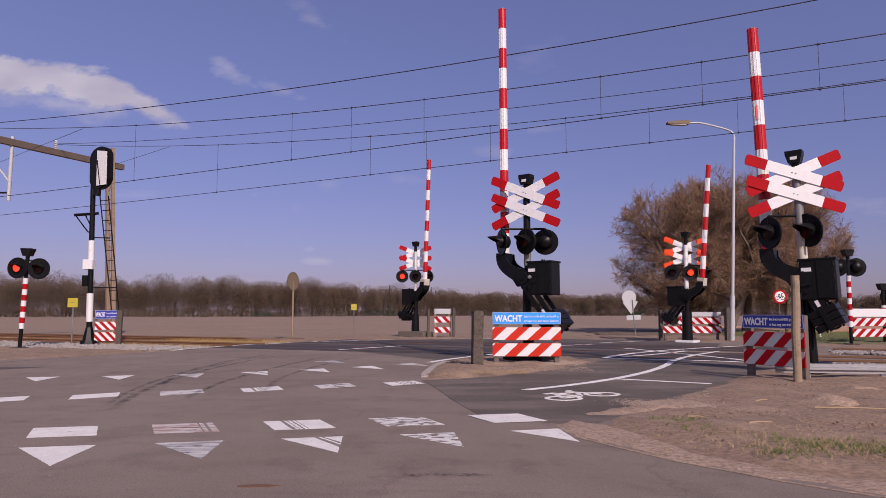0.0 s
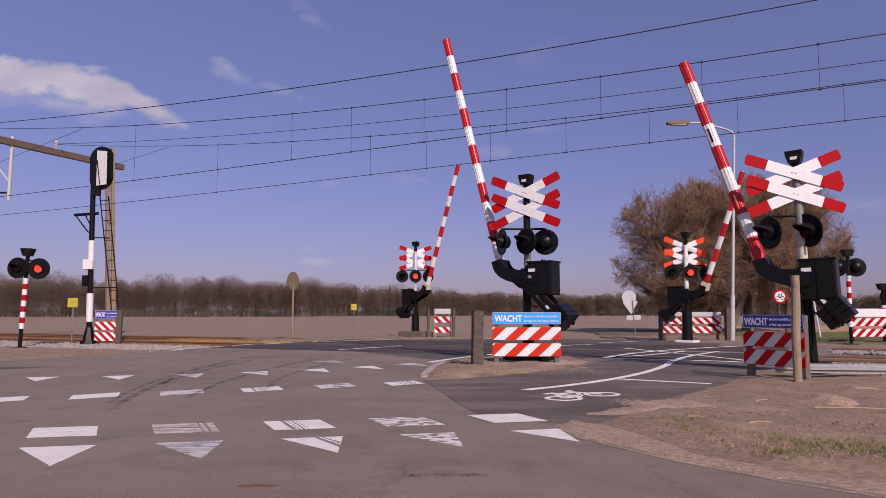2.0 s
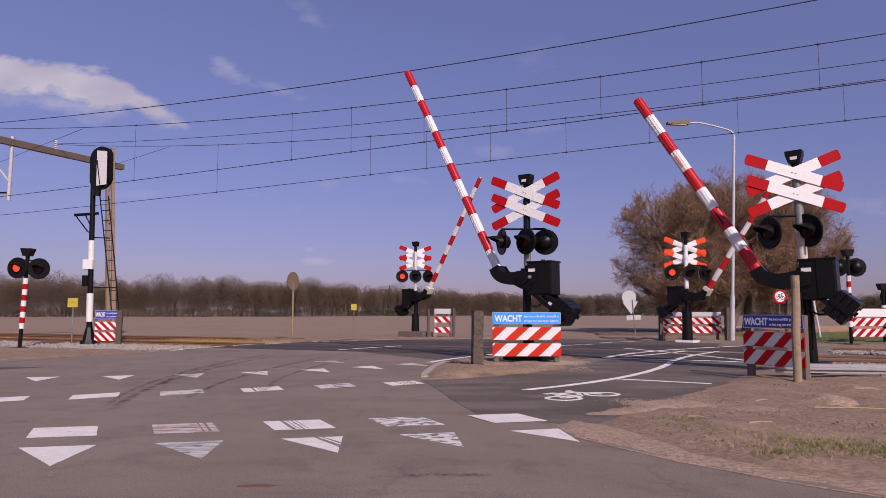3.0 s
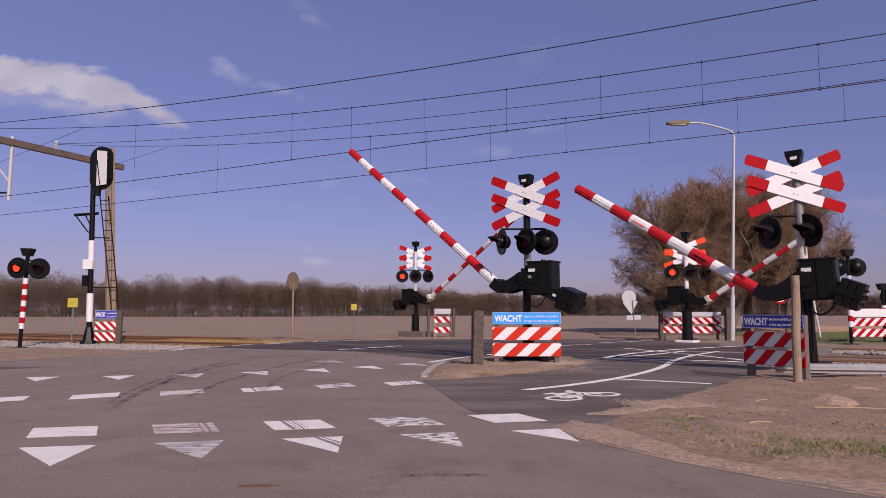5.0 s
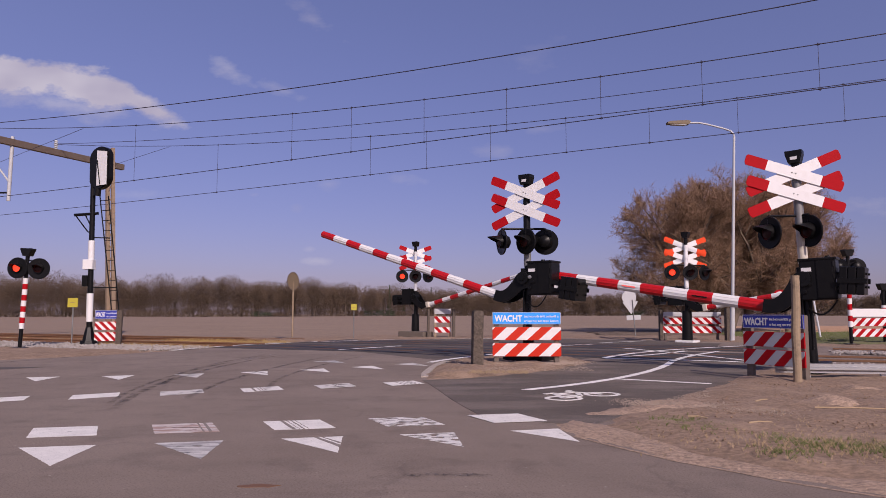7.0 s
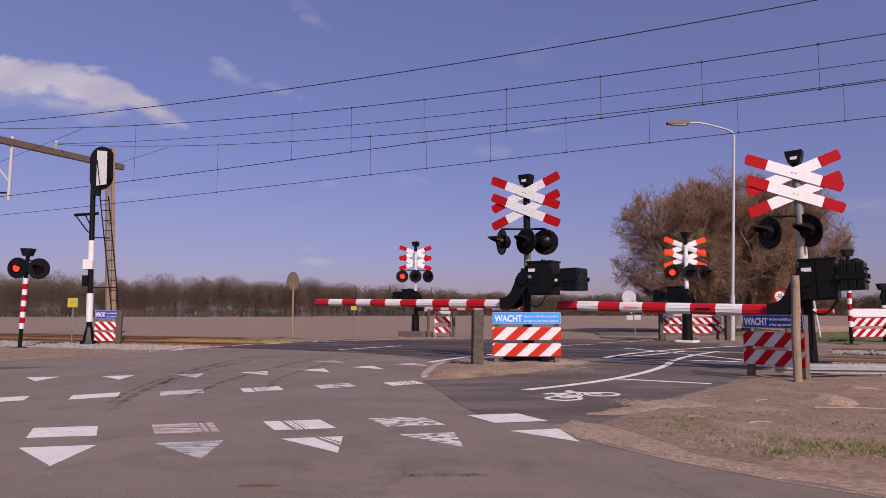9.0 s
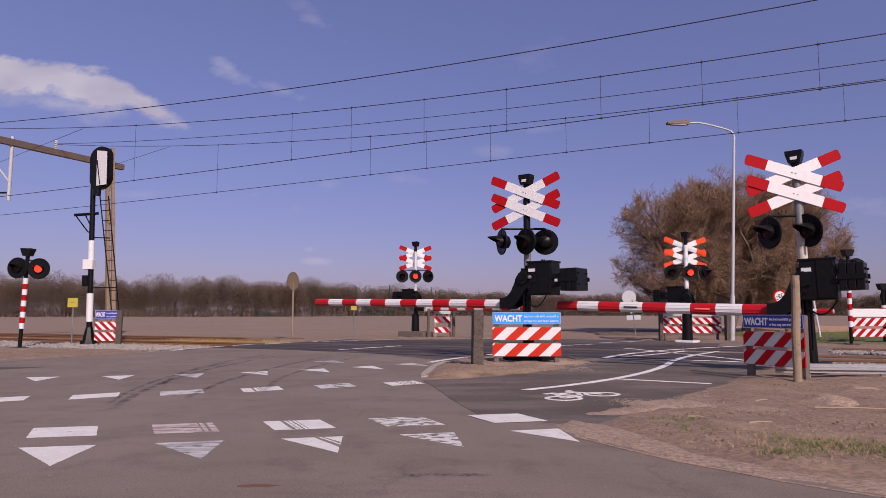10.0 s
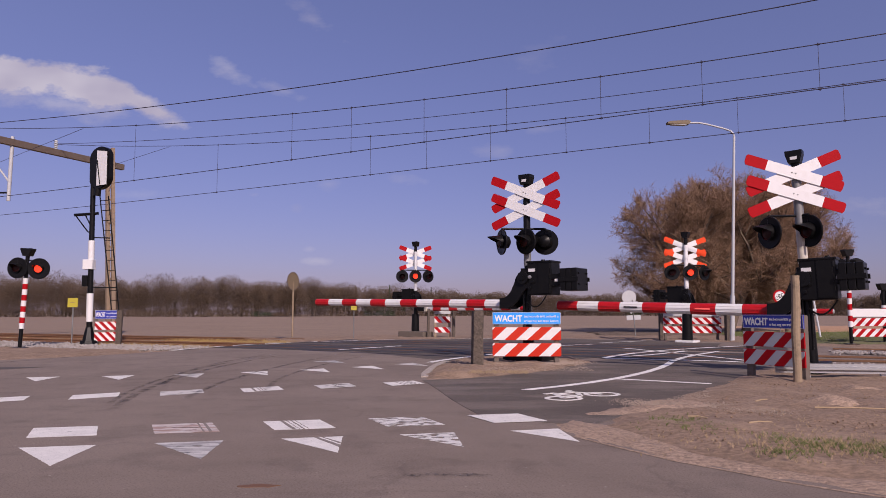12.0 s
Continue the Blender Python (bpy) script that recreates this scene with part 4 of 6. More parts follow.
def barrier(key, x, y, rz, height, boom_len, root, nseg, pivot_z, lamp_z, lamps, cross_rz, cross_z, cross_gap, cross_len, cross_y, red, label, lean=0.0, sleeve=GREY, sway=0.0, foot=CONCRETE, thick=0.090, hang=0.96, plates=3, cross_ang=20.5, foot_w=0.32, foot_h=0.07, base_r=0.115, base_h=0.62, box_x=0.0, swing=0.62, sleeve_top=GREY, weight_z=0.0, clamp=None, cross_dx=0.0):
    """A half-barrier mast. Local +x is the way its closed boom points; rz in degrees."""
    R = radians(rz)
    ob = thing("level_crossing_barrier", pose(x, y, 0, 0, lean, 0) @ Matrix.Rotation(R, 4, "Z"), label, "level crossing barrier", "crossing barriers")
    # foot and post
    bm = B()
    box(bm, -foot_w, foot_w, -0.30, 0.30, -0.1, foot_h, 0.03)
    part("concrete_foot", bm, foot, ob)
    bm = B()
    tube(bm, (0, 0, 0.05), (0, 0, base_h), base_r, base_r * 0.87, 14)
    tube(bm, (0, 0, 0.05), (0, 0, 0.085), 0.2, 0.2, 14)
    part("post_base", bm, BLACK, ob, smooth=True)
    part("post", tube(B(), (0, 0, 0.6), (0, 0, height - 0.18), 0.068, 0.062, 14), [BLACK], ob, smooth=True)
    part("post_sleeve", tube(B(), (0, 0, pivot_z + 0.25), (0, 0, lamp_z + 0.12), 0.073, 0.071, 14), sleeve, ob, "painted sleeve of the mast", smooth=True)
    part("upper_sleeve", tube(B(), (0, 0, lamp_z + 0.12), (0, 0, lamp_z + 0.95), 0.071, 0.068, 14), sleeve_top, ob, "bare metal sleeve of the mast", smooth=True)
    # bell housing
    bm = B()
    prism(bm, [(-0.085, 0), (0.085, 0), (0.125, 0.14), (0.125, 0.2), (-0.125, 0.2), (-0.125, 0.14)], -0.10, 0.10)
    bell = part("bell_housing", bm, BLACK, ob, m=pose(0, 0, height - 0.2))
    part("type_plate", prism(B(), [(-0.05, 0.05), (0.05, 0.05), (0.05, 0.1), (-0.05, 0.1)], 0.101, 0.106), WHITE, bell)
    # crosses
    for i, z in enumerate((cross_z, cross_z - cross_gap)):
        for j, a in enumerate((-1, 1)):
            cross_board(ob, z, a * radians(cross_ang), cross_y - 0.02 * (1 - j) - 0.008, cross_len, 0.172, red, cross_rz - R, cross_dx)
        part("cross_clamp", tube(B(), (0, 0, z - 0.05), (0, 0, z + 0.05), 0.08, n=12), sleeve_top, ob, smooth=True)
    # lamps with their carrier
    bm = B()
    c, s = math.cos(-R), math.sin(-R)
    for lx, ly, lr, nm, vis in lamps:
        px, py = c * lx - s * ly, s * lx + c * ly
        tube(bm, (0, 0, lamp_z + 0.26), (px, py, lamp_z + 0.26), 0.022, n=8)
        tube(bm, (px, py, lamp_z + 0.27), (px, py, lamp_z + 0.12), 0.022, n=8)
        signal_lamp(ob, px, py, lamp_z, radians(lr) - R, 0.255, nm, vis)
    part("lamp_carrier", bm, BLACK, ob)
    # mechanism housing
    bm = B()
    box(bm, -0.60 + box_x, -0.09 + box_x, -0.20, 0.20, pivot_z - 0.33, pivot_z + 0.31, 0.025)
    mech = part("drive_housing", bm, BLACK, ob, "black steel drive housing")
    bm = B()
    box(bm, -0.56 + box_x, -0.33 + box_x, 0.198, 0.215, pivot_z - 0.30, pivot_z + 0.28, 0.006)
    part("service_door", bm, BLACK, mech)
    part("label_plate", prism(B(), [(-0.26 + box_x, pivot_z + 0.12), (-0.12 + box_x, pivot_z + 0.12), (-0.12 + box_x, pivot_z + 0.18), (-0.26 + box_x, pivot_z + 0.18)], 0.202, 0.208), WHITE, mech)
    for dx, dz in ((-0.15, 0.02), (-0.15, -0.2), (-0.22, -0.08)):
        part("bearing_cap", lathe(B(), [(0, 0.035), (0.03, 0.03), (0.034, 0.0)], 12), GREY if dz > 0 else BLACK, mech, m=pose(dx + box_x, 0.2, pivot_z + dz))
    part("housing_lid", box(B(), -0.615 + box_x, -0.075 + box_x, -0.215, 0.215, pivot_z + 0.285, pivot_z + 0.325, 0.012), BLACK, mech)
    for k in range(3):
        part("hinge", tube(B(), (-0.565 + box_x, 0.208, pivot_z - 0.2 + 0.19 * k), (-0.565 + box_x, 0.208, pivot_z - 0.12 + 0.19 * k), 0.016, n=8), BLACK, mech)
    part("conduit", tube(tube(B(), (0.05, 0.08, pivot_z - 0.2), (0.06, 0.09, 0.35), 0.022, n=8), (-0.08, 0.07, pivot_z - 0.3), (-0.05, 0.08, 0.4), 0.016, n=8), BLACK, ob, smooth=True)
    part("housing_lug", tube(B(), (-0.34, 0, pivot_z + 0.30), (-0.34, 0, pivot_z + 0.36), 0.05, 0.035, 10), BLACK, mech, smooth=True)
    bm = B()
    for k in range(8):
        t0, t1 = k / 8, (k + 1) / 8
        f = lambda t: (-0.45 + 0.42 * t, 0.1, pivot_z - 0.33 - 0.16 * math.sin(math.pi * t) - 0.12 * t)
        tube(bm, f(t0), f(t1), 0.014, n=6)
    part("cable", bm, BLACK, mech)
    part("mast_bracket", box(B(), -0.13, 0.09, -0.13, 0.13, pivot_z - 0.2, pivot_z + 0.2, 0.015), BLACK, ob)
    # the turning arm: bracket, boom with its stripes, counterweight
    d = 0.50
    bm = B()
    lower = [(-0.02 + (root - 0.05) * t, -0.24 - (d - 0.14) * (1 - (1 - t) ** 2.2)) for t in (i / 7 for i in range(8))]
    upper = [(0.16 + (root - 0.14) * t, 0.02 - (d - 0.09) * (1 - (1 - t) ** 3)) for t in (i / 7 for i in range(8))]
    outline = [(-0.16, 0.14), (-0.16, -0.14)] + lower + [(root + 0.02, -d - 0.10), (root + 0.02, -d + 0.11)] + upper[::-1] + [(0.05, 0.15)]
    prism(bm, outline, 0.15, 0.19)
    prism(bm, outline, -0.19, -0.15)
    box(bm, 0.30, root + 0.02, -0.152, 0.152, -d - 0.095, -d + 0.10)
    tube(bm, (0, -0.24, 0), (0, 0.24, 0), 0.12, n=18)
    tube(bm, (0, -0.26, 0), (0, 0.26, 0), 0.05, n=10)
    arm = part("boom_arm", bm, BLACK, ob, "black steel arm that carries the boom", pose(0, 0, pivot_z))
    seg = (boom_len - root) / nseg
    for i in range(nseg):
        s0, s1 = root + seg * i, root + seg * (i + 1)
        r0 = thick - 0.010 * i / nseg
        r1 = thick - 0.010 * (i + 1) / nseg
        redseg = (nseg - 1 - i) % 2 == 0
        bm = B()
        tube(bm, (s0, 0, -d), (s1, 0, -d), r0, r1, 16)
        for rib in (-0.42, 0.05, 0.5):  # raised ribs along the boom
            h = math.sqrt(1 - rib * rib) * r0 + 0.004
            box(bm, s0, s1, -h, h, -d + rib * r0 - 0.005, -d + rib * r0 + 0.005)
        ma = RED_BOOM if redseg else WHITE
        st = part("boom_stripe", bm, ma, arm, "red boom section" if redseg else "white boom section", smooth=True)
        if nseg < 10 and i == 5:
            boom_lamp(key + "_a", arm, s0 + seg * 0.5, r0, -d, seg * 0.3)
        if key == "near_right" and i == 2:
            boom_lamp(key + "_b", arm, s0 + seg * 0.5, r0, -d, seg * 0.3)
    part("end_cap", tube(B(), (boom_len - 0.005, 0, -d), (boom_len + 0.02, 0, -d), thick - 0.008, thick - 0.03, 16), GREY, arm)
    bm = B()
    box(bm, -hang + 0.1, -0.06, -0.19, -0.15, 0.04, 0.12)
    box(bm, -hang + 0.1, -0.06, -0.19, -0.15, -0.10, -0.02)
    box(bm, -hang + 0.1, -0.06, 0.15, 0.19, 0.04, 0.12)
    box(bm, -hang + 0.1, -0.06, 0.15, 0.19, -0.10, -0.02)
    tube(bm, (-0.04, -0.2, 0.01), (-0.04, 0.2, 0.01), 0.09, n=14)
    weight = part("counterweight_arm", bm, BLACK, ob, "black steel counterweight arm", pose(0, 0, pivot_z - weight_z))
    if clamp:
        part("boom_clamp", box(B(), root - 0.12, root + 0.14, -0.165, 0.165, -d - 0.11, -d + 0.115, 0.015), clamp, arm, "pale clamp that holds the boom")
    for k in range(plates):
        x0 = -hang + 0.115 * (k - plates / 2)
        part("weight_plate", box(B(), x0, x0 + 0.108, -0.26, 0.26, -0.20, 0.22, 0.014), BLACK, weight)
    for yy, zz in ((0.18, 0.12), (0.18, -0.08), (-0.18, 0.12), (-0.18, -0.08)):
        part("clamp_bolt", tube(B(), (-hang - 0.20, yy, zz), (-hang + 0.22, yy, zz), 0.018, n=8), BLACK, weight)
    for ya, yb in ((0.262, 0.28), (-0.28, -0.262)):
        part("weight_frame", box(B(), -hang - 0.0575 * plates - 0.03, -hang + 0.0575 * plates + 0.02, ya, yb, -0.03, 0.05, 0.004), BLACK, weight)
    part("weight_plate_label", prism(B(), [(0.12 - hang, -0.02), (0.30 - hang, -0.02), (0.30 - hang, 0.03), (0.12 - hang, 0.03)], 0.192, 0.196), WHITE, weight)
    BOOMS[key] = (arm, weight, pivot_z, R, sway, swing, weight_z)
    return ob


barrier("near_left", 1.672, 13.85, 145.4, 3.70, 5.68, 0.50, 12, 1.64, 2.36, [(-0.50, -0.05, -72, None, True), (-0.04, -0.14, -50, None, True), (0.36, 0.0, 160, None, True)],
        radians(-24), 3.33, 0.345, 1.50, -0.085, RED, "half-barrier mast with red and white crosses and hooded lamps", -0.3, GALV_DARK, sway=2.65, cross_ang=24, foot=BLACK, foot_w=0.42, foot_h=0.2, hang=0.97, plates=3, weight_z=0.07, sleeve_top=BLACK)
barrier("near_right", 5.785, 11.18, 143.8, 3.56, 4.30, 0.50, 9, 1.49, 2.25, [(-0.54, -0.1, -74, None, True), (0.06, -0.16, -72, None, True)],
        radians(-6), 3.19, 0.34, 1.55, -0.085, RED, "half-barrier mast with large red and white crosses beside a sandy verge", -2.2, CREAM, sway=4.3, thick=0.100, hang=0.67, foot=BLACK, foot_w=0.25, foot_h=0.2, base_r=0.10, base_h=0.95, box_x=0.13, swing=0.76, sleeve_top=GALV_DARK, cross_dx=-0.07)
barrier("far_left", -1.14, 29.3, -40.6, 3.95, 5.68, 0.60, 12, 1.66, 2.50, [(-0.55, -0.06, 8, "fl_a", True), (0.0, -0.12, 5, "fl_b", True), (0.52, 0.0, 30, None, True)],
        radians(8), 3.48, 0.42, 1.42, 0.085, RED, "half-barrier mast seen from its back beside the field", 0.0, GALV, foot=WOOD_DARK, foot_w=0.7, foot_h=0.24, base_r=0.17, base_h=0.95, sleeve_top=GALV, plates=2, clamp=CREAM)
barrier("far_right", 8.26, 24.04, -41.0, 3.74, 4.45, 0.50, 9, 1.56, 2.35, [(-0.50, -0.06, -10, "fr_a", True), (0.10, -0.12, -6, "fr_b", True), (0.62, 0.0, 30, None, True)],
        radians(0), 3.25, 0.42, 1.52, 0.085, FLUOR, "half-barrier mast with bright orange-red cross ends under the trees", 0.6, WHITE, foot=WHITE, base_r=0.18, base_h=1.05, sleeve_top=WHITE, plates=2, clamp=CREAM)


def flash_post(x, y, height, lamp_z, heads, label, lean=0.0, stripes=True, bottom=0.55):
    """A red and white striped post with a bell and flashing lamps. heads: offset, heading, name."""
    ob = thing("flashing_light_post", pose(x, y, 0, 0, lean, 0), label, "crossing light", "flashing light posts")
    part("post", tube(B(), (0, 0, -0.05), (0, 0, height - 0.2), 0.052, n=12), BLACK, ob, smooth=True)
    part("foot", box(B(), -0.16, 0.16, -0.16, 0.16, -0.08, 0.05, 0.01), BLACK, ob)
    n = 9
    step = (lamp_z - 0.27 - bottom) / n
    for i in range(n):
        part("stripe", tube(B(), (0, 0, bottom + step * i), (0, 0, bottom + step * (i + 1)), 0.066, n=14), RED if i % 2 else WHITE, ob, smooth=True)
    bm = B()
    prism(bm, [(-0.08, 0), (0.08, 0), (0.15, 0.17), (0.15, 0.21), (-0.15, 0.21), (-0.15, 0.17)], -0.12, 0.12)
    part("bell_housing", bm, BLACK, ob, m=pose(0, 0, height - 0.22))
    bm = B()
    for dx, dy, rz, nm, vis in heads:
        tube(bm, (0, 0, lamp_z + 0.22), (dx, dy, lamp_z + 0.22), 0.022, n=8)
        tube(bm, (dx, dy, lamp_z + 0.23), (dx, dy, lamp_z + 0.1), 0.022, n=8)
        signal_lamp(ob, dx, dy, lamp_z, radians(rz), 0.29, nm, vis)
    part("lamp_carrier", bm, BLACK, ob)
    return ob


flash_post(-11.53, 19.4, 2.76, 2.2, [(-0.19, -0.1, -4, "l_a", True), (0.37, -0.06, 8, "l_b", True)], "striped crossing light post with two red flashing lamps", 2.0)
flash_post(12.54, 21.86, 2.95, 2.4, [(-0.26, 0.1, 150, None, True), (0.32, 0.12, 165, None, True)], "striped crossing light post with lamps turned away", 0.4)
flash_post(14.35, 23.1, 1.95, 1.5, [(0.3, 0.1, 150, None, True)], "short striped crossing light post", 0.4)


# ---- fences with warning boards ----
def text_mesh(name, body, size, material, parent, m, label="", width=0.0, bold=0.005):
    cu = bpy.data.curves.new(name, "FONT")
    cu.body, cu.size, cu.extrude, cu.offset = body, size, 0.0015, bold
    cu.resolution_u = 3
    tmp = bpy.data.objects.new("tmp_text", cu)
    scene.collection.objects.link(tmp)
    me = bpy.data.meshes.new_from_object(tmp.evaluated_get(bpy.context.evaluated_depsgraph_get()))
    me.name = name
    scene.collection.objects.unlink(tmp)
    bpy.data.objects.remove(tmp)
    me.materials.clear()
    me.materials.append(material)
    if width:
        xs = [v.co.x for v in me.vertices]
        k, x0 = width / (max(xs) - min(xs)), min(xs)
        for v in me.vertices:
            v.co.x = (v.co.x - x0) * k
    ob = new(name, me)
    ob.parent = parent
    ob.matrix_local = m
    return tagged(ob, label) if label else ob


def striped_board(owner, w, z0, z1, red, lean, count, white=WHITE, y=-0.03):
    bd = part("striped_board", box(B(), 0, w, y, y + 0.025, z0, z1, 0.003), red, owner, "red board with slanted white bars")
    h = z1 - z0
    pitch = w / count
    sw = pitch * 0.5
    for i in range(-1, count + 1):
        a = pitch * i + pitch * 0.02
        lo, hi = (a, a + sw), (a + h * lean, a + sw + h * lean)
        pts = [(lo[0], z0 + 0.004), (lo[1], z0 + 0.004), (hi[1], z1 - 0.004), (hi[0], z1 - 0.004)]
        if min(p[0] for p in pts) < 0 or max(p[0] for p in pts) > w:
            # cut the bar at the board's end
            cut = []
            for (xa, za), (xb, zb) in zip(pts, pts[1:] + pts[:1]):
                ina, inb = 0 <= xa <= w, 0 <= xb <= w
                if ina:
                    cut.append((xa, za))
                if ina != inb:
                    lim = 0 if min(xa, xb) < 0 else w
                    t = (lim - xa) / (xb - xa)
                    cut.append((lim, za + (zb - za) * t))
            pts = cut
        if len(pts) > 2:
            part("white_bar", prism(B(), pts, y - 0.003, y + 0.002), white, bd)
    return bd


def fence(x, y, rz, w, top, boards, sign, red, lean, count, label, posts=WOOD_DARK, text=True, white=WHITE, category="warning fence"):
    """A low fence of striped boards. It runs along local x from its first post; boards: pairs of heights."""
    ob = thing("warning_fence", pose(x, y, 0, 0, 0, rz), label, category, "warning fences")
    for px in (w * 0.06, w * 0.94):
        part("fence_post", box(B(), px - 0.045, px + 0.045, 0.0, 0.09, -0.1, top - 0.02, 0.008), posts, ob)
    for z0, z1 in boards:
        striped_board(ob, w, z0, z1, red, lean, count, white)
    if sign:
        z0, z1, ma = sign
        sg = part("sign_board", box(B(), 0, w, -0.03, -0.008, z0, z1, 0.006), ma, ob, "blue warning sign" if text else "plain sign back")
        if text:
            h = z1 - z0
            for xa, xb, za, zb in ((0.004, w - 0.004, z1 - 0.012, z1 - 0.003), (0.004, w - 0.004, z0 + 0.003, z0 + 0.012), (0.003, 0.011, z0, z1), (w - 0.011, w - 0.003, z0, z1)):
                part("sign_border", box(B(), xa, xb, -0.0335, -0.028, za + 0.001, zb - 0.001), GREYPAINT, sg)
            text_mesh("lettering", "WACHT", h * 0.74, WHITE, sg, pose(w * 0.03, -0.0325, z0 + h * 0.24, 90, 0, 0), "white bold lettering", w * 0.405, 0.0055)
            for body, zz, ww in (("tot het rode licht gedoofd is", z0 + h * 0.58, 0.505), ("er kan nog een trein komen", z0 + h * 0.20, 0.50)):
                text_mesh("small_lettering", body, h * 0.27, WHITE, sg, pose(w * 0.462, -0.0325, zz, 90, 0, 0), "", w * ww, 0.0012)
    return ob


fence(0.91, 13.1, 0, 1.26, 0.97, [(0.175, 0.415), (0.47, 0.71)], (0.76, 0.98, BLUE), ORANGE, 1.05, 3, "low fence with orange-red striped boards and a bright blue warning sign")
# grey bars and dark blue sign put this fence's shade into its colours
fence(4.60, 10.85, -65, 1.05, 0.95, [(0.20, 0.43), (0.47, 0.69)], (0.74, 0.94, BLUE_DARK_SHADE), RED, 1.0, 3, "low fence with red striped boards and a blue warning sign, darkened as in shade", white=GREYPAINT)
fence(-10.52, 21.45, 30, 0.64, 1.05, [(0.13, 0.40), (0.47, 0.72)], (0.80, 1.06, BLUE_DARK_SHADE), RED, -0.9, 3, "low fence with red striped boards beside the signal post")
fence(-0.35, 28.7, 8, 0.66, 1.15, [(0.20, 0.42), (0.60, 0.85)], (0.95, 1.16, GREYPAINT), RED, -0.9, 2, "small fence with worn red striped boards beside the far mast", posts=WOOD, text=False)
fence(8.05, 26.1, -6, 2.1, 1.0, [(0.25, 0.50), (0.58, 0.82)], (0.86, 1.02, GREYPAINT), RED, -1.0, 7, "long low fence with red and white striped boards", text=False)
fence(13.1, 22.9, 4, 1.55, 1.12, [(0.22, 0.48), (0.56, 0.82)], (0.86, 1.12, WHITE), RED, 1.0, 5, "low fence with a white sign board and striped boards", posts=BLACK, text=False)
for px, py, h, r in ((-9.72, 21.3, 1.05, 0.08), (0.60, 12.6, 1.0, 0.10), (8.0, 26.1, 1.08, 0.07), (10.2, 25.5, 1.15, 0.08), (0.42, 28.5, 1.15, 0.06), (-0.6, 28.6, 1.15, 0.05)):
    bm = B()
    tiers = []
    for k in range(14):
        # a split and weathered square section, worn round at the top
        z = -0.1 + (h + 0.1) * k / 13
        tiers.append([])
        for a in range(16):
            t = 2 * math.pi * a / 16
            q = r / max(abs(math.cos(t)), abs(math.sin(t))) * (0.94 if a % 4 == 2 else 1.0) * (0.93 if k == 13 else 1.0)
            q *= 1 - 0.10 * max(0, noise.noise(Vector((t * 2.2, z * 0.6, px)))) - (0.10 if a in (5, 14) and k > 4 else 0)
            tiers[-1].append(bm.verts.new((q * math.cos(t) + 0.02 * z, q * math.sin(t), z + (0.018 * noise.noise(Vector((t, px, 2))) if k == 13 else 0))))
    for lo, hi in zip(tiers, tiers[1:]):
        for a in range(16):
            bm.faces.new((lo[a], lo[(a + 1) % 16], hi[(a + 1) % 16], hi[a]))
    bm.faces.new(tiers[-1])
    tagged(part("timber_post", bm, WOOD_SPLIT, m=pose(px, py, 0, 0, 0, 12)), "squared weathered timber post", "post", "timber posts")
bm = B()
rings = []
for k in range(12):
    z = -0.1 + 1.57 * k / 11
    rings.append([bm.verts.new((0.006 * math.sin(k * 0.9) + (0.056 + 0.004 * noise.noise(Vector((a, k * 0.5, 1)))) * math.cos(a), 0.056 * math.sin(a), z)) for a in (2 * math.pi * i / 12 for i in range(12))])
for r0, r1 in zip(rings, rings[1:]):
    for i in range(12):
        bm.faces.new((r0[i], r0[(i + 1) % 12], r1[(i + 1) % 12], r1[i]))
bm.faces.new(rings[-1])
tagged(part("round_timber_post", bm, WOOD, m=pose(4.75, 9.59, 0, 0, 1.2, 0)), "round pale timber post with cracks beside the fence", "post", "timber posts")


def guard_rail():
    ob = thing("guard_rail", pose(5.05, 10.38, 0, 0, 0, -10), "low galvanised guard rail on short posts", "guard rail")
    prof = [(-0.03, 0.10), (0.0, 0.10), (0.0, 0.13), (0.035, 0.15), (0.035, 0.18), (0.0, 0.20), (0.0, 0.235), (-0.03, 0.235)]
    bm = B()
    a = [bm.verts.new((-0.2, -y, z)) for y, z in prof]
    b = [bm.verts.new((5.5, -y, z)) for y, z in prof]
    for i in range(len(prof)):
        j = (i + 1) % len(prof)
        bm.faces.new((a[i], a[j], b[j], b[i]))
    bm.faces.new(a[::-1])
    bm.faces.new(b)
    bmesh.ops.recalc_face_normals(bm, faces=bm.faces[:])
    part("rail_beam", bm, GREY, ob)
    for x in (0.25, 1.25, 2.3, 3.4, 4.6):
        part("rail_post", box(B(), x - 0.03, x + 0.03, 0.04, 0.1, -0.1, 0.2, 0.004), GALV, ob)


guard_rail()


